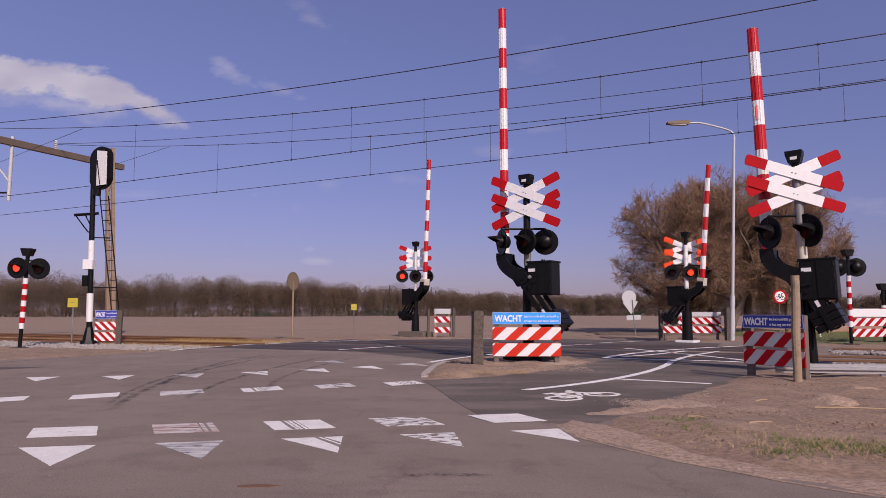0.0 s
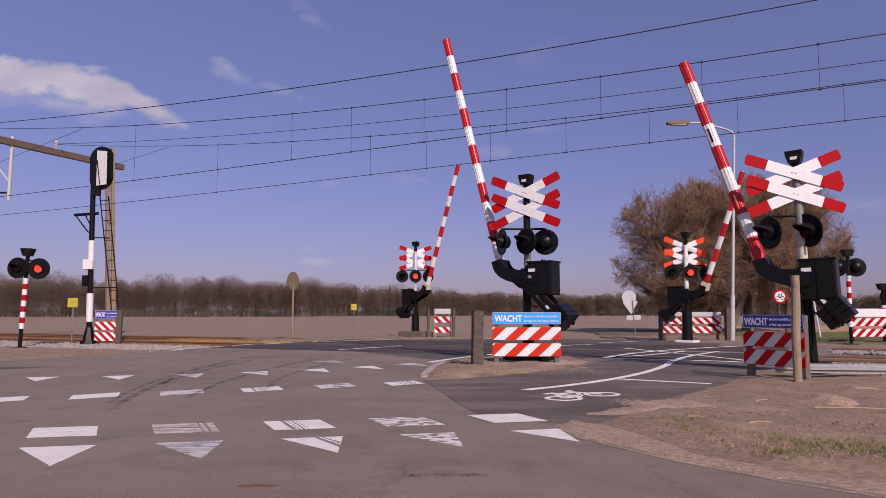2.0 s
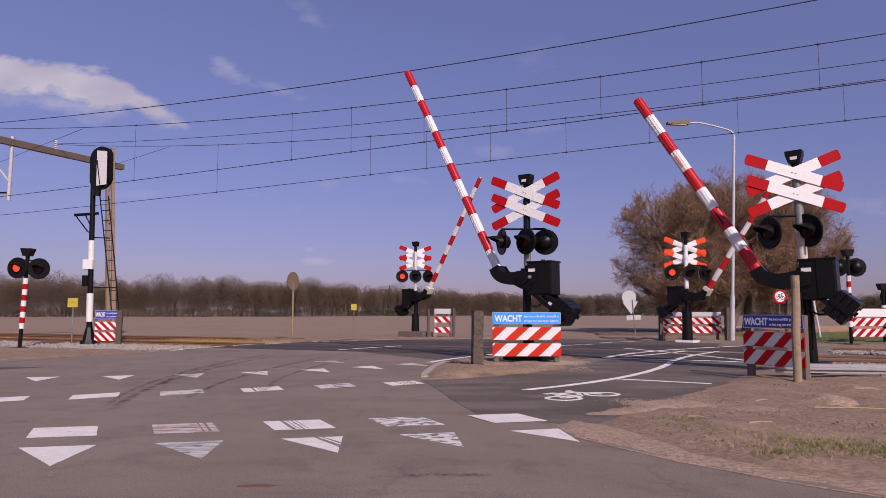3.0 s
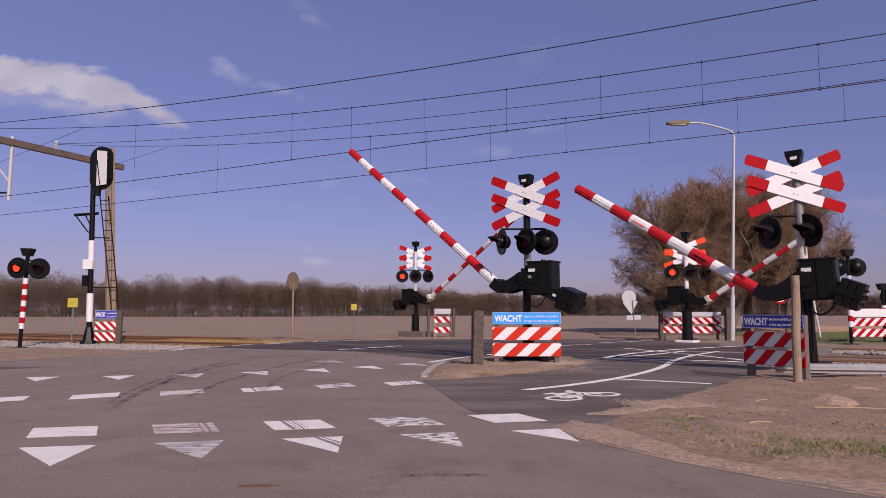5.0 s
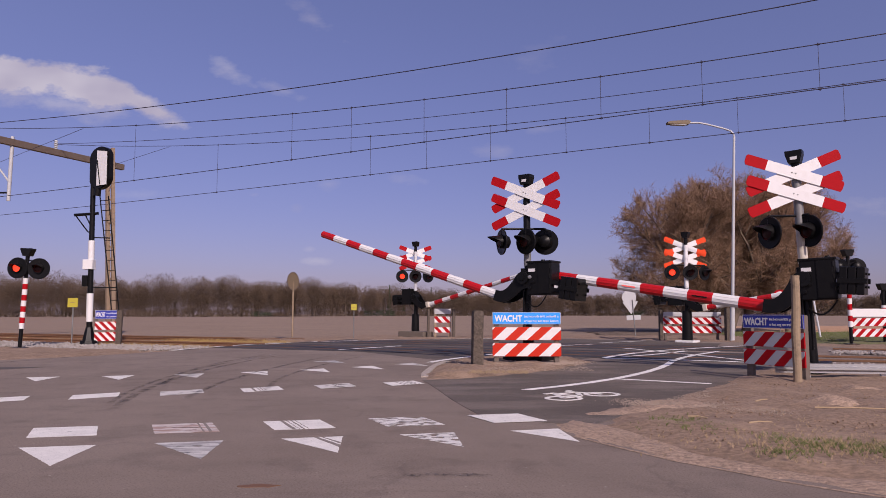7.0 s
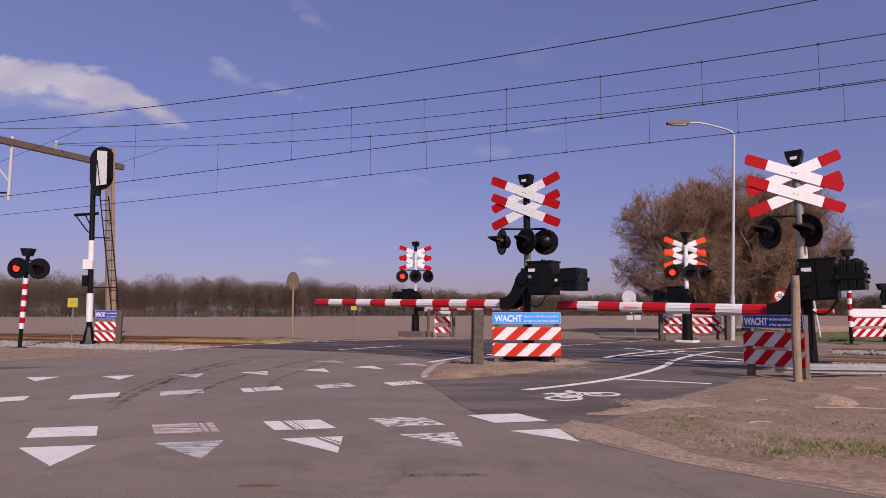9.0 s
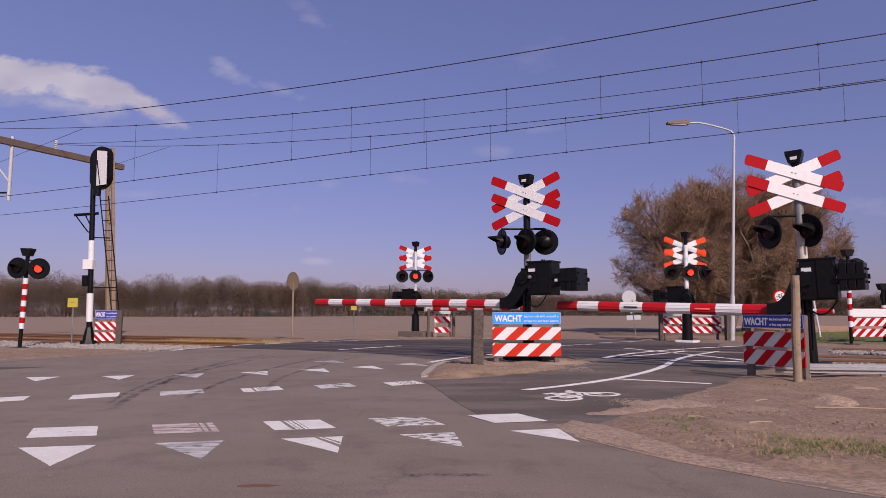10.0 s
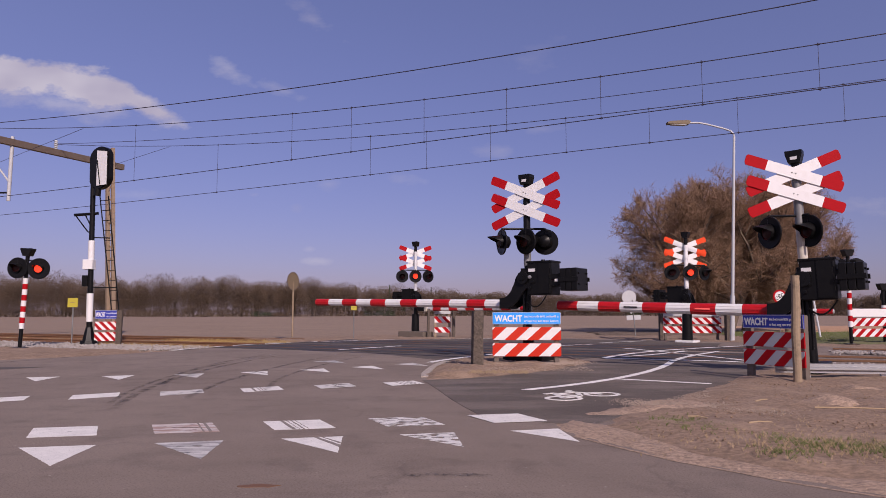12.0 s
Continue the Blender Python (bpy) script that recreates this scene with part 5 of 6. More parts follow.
# ---- railway signal, portal and wires ----
def railway_signal():
    ob = thing("railway_signal", pose(-10.68, 21.47, 0, 0, -1.0, 0), "tall black and white railway signal post with oval head", "railway signal")
    bm = B()
    tube(bm, (0, 0, -0.1), (0, 0, 0.16), 0.30, 0.24, 8)
    tube(bm, (0, 0, 0.14), (0, 0, 0.55), 0.20, 0.10, 8)
    part("foot", bm, BLACK, ob)
    part("post", tube(B(), (0, 0, 0.5), (0, 0, 4.9), 0.085, 0.075, 14), BLACK, ob, smooth=True)
    for z0, z1, r in ((0.72, 1.57, 0.098), (2.36, 3.18, 0.092)):
        part("white_band", tube(B(), (0, 0, z0), (0, 0, z1), r, n=14), WHITE, ob, "white painted band", smooth=True)
    part("box", box(B(), -0.22, -0.05, -0.1, 0.1, 1.78, 2.12, 0.01), BLACK, ob)
    part("white_box", box(B(), -0.20, 0.1, -0.12, 0.1, 2.30, 2.60, 0.01), WHITE, ob)
    bm = B()
    n = 28
    pts = []
    for i in range(n):
        a = 2 * math.pi * i / n
        pts.append((0.45 * math.cos(a), 0.34 * math.sin(a) + (0.32 if math.sin(a) > 0 else -0.32)))
    prism(bm, pts, -0.10, 0.10)
    bmesh.ops.bevel(bm, geom=[e for e in bm.edges if len({round(v.co.y, 3) for v in e.verts}) == 1], offset=0.03, segments=2, affect="EDGES")
    head = part("signal_head", bm, BLACK, ob, "black oval signal head", pose(0.30, -0.12, 5.40, 0, 0, -28))
    part("back_panel", prism(B(), [(-0.04, -0.56), (0.38, -0.56), (0.38, 0.46), (-0.04, 0.53)], -0.135, -0.10), WHITE, head, "bright panel on the signal head")
    part("panel_strut", prism(B(), [(-0.03, 0.22), (0.0, 0.22), (0.14, -0.52), (0.12, -0.52)], -0.155, -0.137), BLACK, head)
    part("head_neck", tube(B(), (0.16, -0.08, 4.55), (0.22, -0.1, 4.9), 0.11, 0.09, 12), BLACK, ob)
    bm = B()
    tube(bm, (-0.55, 0, 3.98), (0.18, 0, 4.02), 0.045, n=8)
    tube(bm, (-0.5, 0, 3.95), (-0.12, 0, 3.45), 0.02, n=6)
    tube(bm, (-0.2, 0, 3.95), (-0.05, 0, 3.65), 0.02, n=6)
    tube(bm, (-0.12, 0, 3.45), (0, 0, 3.45), 0.02, n=6)
    part("platform", bm, BLACK, ob)
    ladder = part("ladder", tube(tube(B(), (0.14, 0.15, 4.6), (0.52, 0.35, 0.9), 0.018, n=6), (0.38, 0.2, 4.6), (0.72, 0.4, 0.9), 0.018, n=6), BLACK, ob, "steel ladder leaning beside the post")
    for k in range(12):
        t = (k + 0.5) / 12
        a = Vector((0.14, 0.15, 4.6)).lerp(Vector((0.52, 0.35, 0.9)), t)
        b = Vector((0.38, 0.2, 4.6)).lerp(Vector((0.72, 0.4, 0.9)), t)
        part("rung", tube(B(), a, b, 0.012, n=6), BLACK, ladder)
    part("ladder_stay", tube(tube(B(), (0, 0, 3.28), (0.45, 0.25, 3.28), 0.018, n=6), (0, 0, 1.75), (0.62, 0.38, 1.75), 0.018, n=6), BLACK, ob)


railway_signal()


def catenary_portal():
    ob = thing("catenary_portal", Matrix.Translation((-15.85, 33.9, 0)), "brown steel overhead line portal spanning both tracks", "catenary portal")
    d = -RAIL_N
    e = RAIL_DIR
    lean = Vector((-0.045, 0, 1))
    for k in (-0.18, 0.18):
        o = e * k
        part("column", tube(B(), o, o + lean * 9.0, 0.12, 0.11, 4), RUST_PALE, ob)
    for i in range(14):
        z0, z1 = 0.4 + i * 0.58, 0.4 + (i + 1) * 0.58
        s = 0.18 if i % 2 else -0.18
        part("lattice_bar", tube(B(), e * s + lean * z0, -e * s + lean * z1, 0.03, n=4), RUST_PALE, ob)
    top = lean * 8.2
    bm = B()
    q = d.to_track_quat("X", "Z").to_matrix().to_4x4()
    box(bm, -0.75, 16.5, -0.11, 0.11, -0.14, 0.14, 0.01)
    part("beam", bm, RUST, ob, m=Matrix.Translation(top) @ q)
    part("far_column", tube(B(), d * 16 + Vector((0, 0, 0)), d * 16 + Vector((0, 0, 8.3)), 0.16, 0.14, 6), RUST, ob)
    for t, down in ((4.9, 2.5),):
        p = top + d * t
        part("drop_tube", tube(B(), p + Vector((0, 0, 0.25)), p + Vector((-0.03, 0, -down)), 0.075, n=10), GREYPAINT, ob, "pale grey drop tube", smooth=True)
        part("registration_arm", tube(B(), p + Vector((0, 0, -down + 0.75)), p + e * 1.5 + Vector((0, 0, -down + 2.1)), 0.04, n=8), GREYPAINT, ob)
        part("steady_arm", tube(B(), p + Vector((0, 0, -down + 0.35)), p + e * 1.6 + Vector((0, 0, -down + 0.45)), 0.04, n=8), BLACK, ob)
    p = top + d * 2.9
    bm = B()
    for k in range(5):
        tube(bm, p + Vector((0, 0, 0.12 + k * 0.09)), p + Vector((0, 0, 0.19 + k * 0.09)), 0.09, 0.05, 10)
    part("insulator", bm, GREYPAINT, ob, "pale ribbed insulator")
    return ob


catenary_portal()


def wire(name, pts, r, label):
    cu = bpy.data.curves.new(name, "CURVE")
    cu.dimensions, cu.bevel_depth, cu.bevel_resolution = "3D", r, 1
    sp = cu.splines.new("POLY")
    sp.points.add(len(pts) - 1)
    for p, q in zip(sp.points, pts):
        p.co = (*q, 1)
    cu.materials.append(WIRE)
    tmp = bpy.data.objects.new("tmp_wire", cu)
    scene.collection.objects.link(tmp)
    me = bpy.data.meshes.new_from_object(tmp.evaluated_get(bpy.context.evaluated_depsgraph_get()))
    scene.collection.objects.unlink(tmp)
    bpy.data.objects.remove(tmp)
    me.name = name
    return tagged(new(name, me), label, "overhead wire", "overhead wires")


def span(n, rows, steps=60):
    """A sagging wire through a few heights along the track."""
    s = np.array([r[0] for r in rows])
    z = np.array([r[1] for r in rows])
    k = np.polyfit(s, z, min(3, len(rows) - 1))
    return k, [along(x, n, float(np.polyval(k, x))) for x in np.linspace(s[0], s[-1], steps)]


CONT_N, P_CONT_N = span(17.0, [(27.5, 5.40), (13.0, 5.56), (7.93, 5.65), (0, 5.79), (-3.6, 5.85), (-12, 5.92)])
MESS_N, P_MESS_N = span(17.0, [(26.8, 8.1), (22.0, 7.56), (17.95, 7.27), (12.9, 6.96), (7.93, 6.83), (3.65, 6.78), (0.58, 6.78), (-2.37, 6.83), (-8, 7.0)])
CONT_F, P_CONT_F = span(21.0, [(32.7, 5.57), (19.4, 5.69), (9.8, 5.86), (4.56, 5.91), (0.63, 6.0), (-2.8, 6.03), (-10, 6.1)])
MESS_F, P_MESS_F = span(21.0, [(29.2, 8.59), (25.4, 8.14), (22.1, 7.76), (15.9, 7.34), (9.8, 7.07), (4.54, 6.99), (0.76, 6.97), (-2.87, 7.0), (-8, 7.15)])
wire("contact_wire", P_CONT_N, 0.011, "contact wire over the near track")
wire("messenger_wire", P_MESS_N, 0.011, "messenger wire over the near track")
wire("contact_wire", P_CONT_F, 0.011, "contact wire over the far track")
wire("messenger_wire", P_MESS_F, 0.011, "messenger wire over the far track")
wire("feeder_wire", span(21.0, [(29.2, 8.61), (19.2, 7.91), (9.8, 7.55), (4.74, 7.51), (0.75, 7.5), (-2.9, 7.51), (-8, 7.6)])[1], 0.010, "auxiliary wire above the far track")
wire("feeder_wire", span(14.5, [(22.9, 7.24), (15.3, 6.87), (6.76, 6.73), (2.08, 6.73), (-1.0, 6.80), (-6, 7.0)])[1], 0.011, "feeder wire along the railway")
wire("stay_wire", [along(22.13, 17.0, 7.55), along(32.0, 20.4, 7.92)], 0.008, "slack stay wire at the portal")
wire("stay_wire", [along(22.14, 21.0, 7.76), along(28.3, 23.6, 8.1)], 0.008, "slack stay wire at the portal")
for n, cont, mess, ss in ((17.0, CONT_N, MESS_N, (19.5, 12.95, 10.85, 8.5, 6.1, 3.65, 1.3, -1.1)), (21.0, CONT_F, MESS_F, (19.55, 12.6, 10.4, 8.1, 5.6, 3.1, 0.7, -1.9))):
    for s in ss:
        lo, hi = along(s, n, float(np.polyval(cont, s))), along(s, n, float(np.polyval(mess, s)))
        dr = wire("dropper", [lo, hi], 0.006, "thin dropper between messenger and contact wire")
        for p in (lo, hi):
            part("wire_clamp", tube(B(), p - RAIL_DIR * 0.04, p + RAIL_DIR * 0.04, 0.017, n=8), WIRE, dr)
            part("clamp_eye", tube(B(), p - Vector((0, 0, 0.035)), p + Vector((0, 0, 0.035)), 0.012, n=6), WIRE, dr)


# ---- street furniture ----
def street_lamp():
    ob = thing("street_lamp", pose(10.16, 25.0, 0, 0, 2.65, 0), "slim pale grey street lamp with a curved arm", "street lamp")
    part("pole_base", tube(B(), (0, 0, -0.1), (0, 0, 1.6), 0.085, 0.08, 14), GREYPAINT, ob, smooth=True)
    part("pole", tube(B(), (0, 0, 1.55), (0, 0, 7.35), 0.058, 0.042, 14), GREYPAINT, ob, smooth=True)
    bm = B()
    pts = [Vector((0, 0, 7.3)), Vector((-0.02, 0, 7.42)), Vector((-0.13, 0, 7.53)), Vector((-0.38, 0, 7.61)), Vector((-1.0, 0, 7.74)), Vector((-1.28, 0, 7.78)), Vector((-1.62, 0, 7.76))]
    for p, q in zip(pts, pts[1:]):
        tube(bm, p, q + (q - p) * 0.05, 0.034, 0.032, 10)
    part("arm", bm, GREYPAINT, ob, smooth=True)
    bm = B()
    prism(bm, [(-1.58, 7.80), (-1.72, 7.83), (-2.24, 7.78), (-2.44, 7.73), (-2.41, 7.67), (-1.66, 7.69)], -0.12, 0.12)
    hd = part("lamp_head", bm, SIGNBACK, ob, "flat brown-grey lamp head")
    part("lamp_glass", prism(B(), [(-1.72, 7.687), (-2.29, 7.67), (-2.27, 7.65), (-1.77, 7.655)], -0.1, 0.1), GREYPAINT, hd)


street_lamp()


def post_sign(name, x, y, post_h, plates, label, lean=0.0, material=GALV_DARK, r=0.02):
    ob = thing(name, pose(x, y, 0, 0, lean, 0), label, "road sign")
    part("post", tube(B(), (0, 0, -0.1), (0, 0, post_h), r, n=10), material, ob, smooth=True)
    for nm, bm, ma, m, lb in plates:
        part(nm, bm, ma, ob, lb, m)
    return ob


post_sign("kilometre_sign", -11.01, 21.1, 1.25, [("plate", box(B(), -0.15, 0.15, -0.045, -0.03, 1.15, 1.42, 0.004), YELLOW, None, "yellow plate"), ("text_bar", box(B(), -0.07, 0.07, -0.049, -0.046, 1.28, 1.295), WOOD, None, "")], "small yellow railway plate on a grey post")
post_sign("kilometre_sign", -3.51, 27.95, 1.25, [("plate", box(B(), -0.11, 0.11, -0.045, -0.03, 1.10, 1.34, 0.004), YELLOW, None, "yellow plate"), ("text_bar", box(B(), -0.05, 0.05, -0.049, -0.046, 1.2, 1.212), WOOD, None, "")], "small yellow railway plate on a thin grey post")
post_sign("round_sign", -6.21, 29.3, 2.3, [("sign_plate", lathe(B(), [(0, -0.01), (0.36, -0.01), (0.36, 0.01), (0, 0.01)], 26), SIGNBACK, pose(0, -0.04, 2.3, 0, 0, 64), "round sign seen from its brown back"), ("sign_rim", lathe(B(), [(0.355, -0.014), (0.385, -0.012), (0.385, 0.012), (0.355, 0.014), (0.355, -0.014)], 26), RUST, pose(0, -0.04, 2.3, 0, 0, 64), "")], "round road sign seen edge-on with brown back", material=WOOD, r=0.035)
post_sign("give_way_sign", 8.12, 30.0, 1.55, [("round_plate", lathe(B(), [(0, -0.01), (0.30, -0.01), (0.30, 0.01), (0, 0.01)], 24), GREYPAINT, pose(-0.12, 0.05, 1.66), "round grey sign back"),
          ("triangle_plate", prism(B(), [(-0.33, 0.22), (0.33, 0.22), (0, -0.32)], -0.04, -0.02), GREYPAINT, pose(-0.09, 0.07, 1.26), "triangular grey sign back"),
          ("small_plate", box(B(), -0.30, 0.30, 0.03, 0.05, 0.70, 0.90, 0.004), GREYPAINT, None, "small grey plate")], "backs of grey road signs on a leaning post", -3.5)
def bicycle_pictogram():
    bm = B()
    for cx in (-0.12, 0.12):
        for k in range(14):
            a0, a1 = 2 * math.pi * k / 14, 2 * math.pi * (k + 1) / 14
            tube(bm, (cx + 0.085 * math.cos(a0), -0.064, -0.06 + 0.085 * math.sin(a0)), (cx + 0.085 * math.cos(a1), -0.064, -0.06 + 0.085 * math.sin(a1)), 0.012, n=4)
    for p, q in (((-0.12, -0.06), (-0.05, 0.08)), ((-0.05, 0.08), (0.09, 0.08)), ((0.09, 0.08), (0.0, -0.06)), ((0.0, -0.06), (-0.05, 0.08)), ((0.12, -0.06), (0.07, 0.14)), ((0.07, 0.14), (0.13, 0.15)), ((-0.1, 0.1), (-0.02, 0.1))):
        tube(bm, (p[0], -0.064, p[1]), (q[0], -0.064, q[1]), 0.012, n=4)
    return bm


post_sign("round_ban_sign", 15.75, 33.2, 1.75, [("red_ring", lathe(B(), [(0.25, -0.012), (0.33, -0.012), (0.33, 0.01), (0, 0.01), (0, -0.004), (0.25, -0.004)], 28), RED, pose(0, -0.05, 1.76), "red ring"), ("white_disc", lathe(B(), [(0, -0.010), (0.245, -0.010), (0.245, -0.005), (0, -0.005)], 28), WHITE, pose(0, -0.05, 1.76), "white face"),
          ("pictogram", bicycle_pictogram(), BLACK, pose(0, 0, 1.76), "dark bicycle pictogram")], "round white road sign with a red ring and a bicycle", 1.0)
tagged(part("marker_post", tube(box(B(), -0.10, 0.10, -0.06, 0.06, 0.45, 0.85, 0.02), (0, 0, -0.1), (0, 0, 0.46), 0.03, n=8), YELLOW, m=pose(12.42, 24.2, 0)), "short yellow marker post in the grass", "marker post")


tagged(part("grey_pole", tube(B(), (0, 0, -0.1), (-0.22, 0, 1.45), 0.04, 0.035, 10), GALV, m=pose(14.35, 27.0, 0), smooth=True), "thin leaning grey pole in the grass", "pole")


# ---- trees ----
def bare_tree(x, y, height, spread, r, seed, label, limbs=12):
    """A leafless tree: a short trunk, limbs that rise to a rounded crown, and ever finer branches inside it."""
    rng, rs = random.Random(seed), np.random.RandomState(seed)
    ob = thing("bare_tree", pose(x, y, -0.1), label, "tree", "bare trees behind the crossing")
    mid, half = Vector((0, 0, height * 0.57)), Vector((height * 0.43 * spread, height * 0.43 * spread, height * 0.43))
    salt = Vector((seed * 7.3, 0, 0))

    def room(p):
        """Over 1 outside the uneven crown."""
        k = p - mid
        return math.sqrt((k.x / half.x) ** 2 + (k.y / half.y) ** 2 + (k.z / half.z) ** 2) - 0.13 * noise.noise(p * 0.55 + salt) - 0.07 * noise.noise(p * 1.6 + salt)

    levels = [[] for _ in range(4)]

    def branch(p, d, length, r0, lev):
        steps = (6, 6, 4, 3)[lev]
        cur, pts, rad = p.copy(), [p.copy()], [r0]
        for i in range(steps):
            d = (d + Vector((rng.gauss(0, 0.10), rng.gauss(0, 0.10), rng.gauss(0, 0.07) + 0.03))).normalized()
            nxt = cur + d * length / steps
            if lev and room(nxt) > (0.93, 0.95, 0.95, 0.97)[lev]:
                break
            levels[lev].append((*cur, *nxt, rad[-1], r0 * (1 - 0.75 * (i + 1) / steps)))
            cur = nxt
            pts.append(cur.copy())
            rad.append(r0 * (1 - 0.75 * (i + 1) / steps))
        return pts, rad

    def children(pts, rad, count, lo, length, lev, out, wide):
        res = []
        for k in range(count):
            f = rng.uniform(lo, 1.0) * (len(pts) - 1)
            i = min(int(f), len(pts) - 2)
            q, along_it = pts[i].lerp(pts[i + 1], f - i), (pts[i + 1] - pts[i]).normalized()
            away = q - mid
            away = Vector((away.x / half.x, away.y / half.y, away.z / half.z))
            side = Vector((rng.gauss(0, 1), rng.gauss(0, 1), rng.gauss(0, 0.8))).normalized()
            d = (along_it * 0.75 + away.normalized() * out + side * wide + Vector((0, 0, 0.12))).normalized()
            res.append(branch(q, d, length * rng.uniform(0.65, 1.25), max(rad[i] * rng.uniform(0.4, 0.62), 0.007), lev))
        return [b for b in res if len(b[0]) > 1]

    trunk = branch(Vector((0, 0, 0)), Vector((rng.gauss(0, 0.04), rng.gauss(0, 0.04), 1)).normalized(), height * 0.55, r, 0)
    first = []
    for k in range(limbs):
        a = 2 * math.pi * (k + rng.uniform(-0.3, 0.3)) / limbs * 2.4
        f = (0.22 + 0.74 * k / limbs) * 6
        i = min(int(f), 5)
        q = trunk[0][i].lerp(trunk[0][min(i + 1, len(trunk[0]) - 1)], f - i)
        tilt = radians(78 - 62 * k / limbs + rng.uniform(-8, 8))
        first.append(branch(q, Vector((math.sin(tilt) * math.cos(a), math.sin(tilt) * math.sin(a), math.cos(tilt))), height * 0.50, r * rng.uniform(0.34, 0.5), 1))
    first = [b for b in first if len(b[0]) > 1]
    second = [c for b in first for c in children(*b, 18, 0.12, height * 0.20, 2, 0.30, 0.95)]
    third = [c for b in second for c in children(*b, 15, 0.08, height * 0.10, 3, 0.40, 1.05)]
    segments_mesh("trunk", levels[0], 9, BARK, ob)
    tagged(segments_mesh("branchwork", levels[1] + levels[2], 5, BARK, ob), kind="stuff")
    tagged(segments_mesh("twig_work", [(*q[:6], min(q[6], 0.010), min(q[7], 0.006)) for q in levels[3]], 3, TWIG, ob), kind="stuff")
    # the finest twigs spring from the thin branches
    s = np.asarray(levels[3])
    n = 12
    p0, p1 = np.repeat(s[:, 0:3], n, 0), np.repeat(s[:, 3:6], n, 0)
    t = rs.uniform(0, 1, (len(p0), 1))
    p = p0 + (p1 - p0) * t
    d = (p1 - p0) / (np.linalg.norm(p1 - p0, axis=1, keepdims=True) + 1e-9)
    d = d * 0.7 + rs.normal(scale=0.60, size=p.shape) + np.array([0, 0, 0.12])
    d /= np.linalg.norm(d, axis=1, keepdims=True)
    q = p + d * rs.uniform(0.12, 0.40, (len(p), 1)) * height / 9
    tagged(blades_mesh("twig_crown", np.concatenate([p, q, np.full((len(p), 1), 0.0052)], 1), TWIG, ob, seed), "fine reddish-brown twigs", kind="stuff")
    return ob


for i, (x, y, h, sp, r) in enumerate(((12.3, 37.8, 8.5, 0.98, 0.19), (13.3, 39.2, 9.0, 1.0, 0.23), (15.0, 37.2, 9.0, 0.95, 0.22), (16.8, 39.5, 9.3, 0.95, 0.24), (18.3, 37.6, 8.6, 0.9, 0.20), (15.9, 42.0, 9.6, 0.9, 0.22), (19.7, 39.6, 8.6, 1.0, 0.18))):
    bare_tree(x, y, h, sp, r, 20 + i, "leafless spring tree with dense brown twigs behind the crossing")


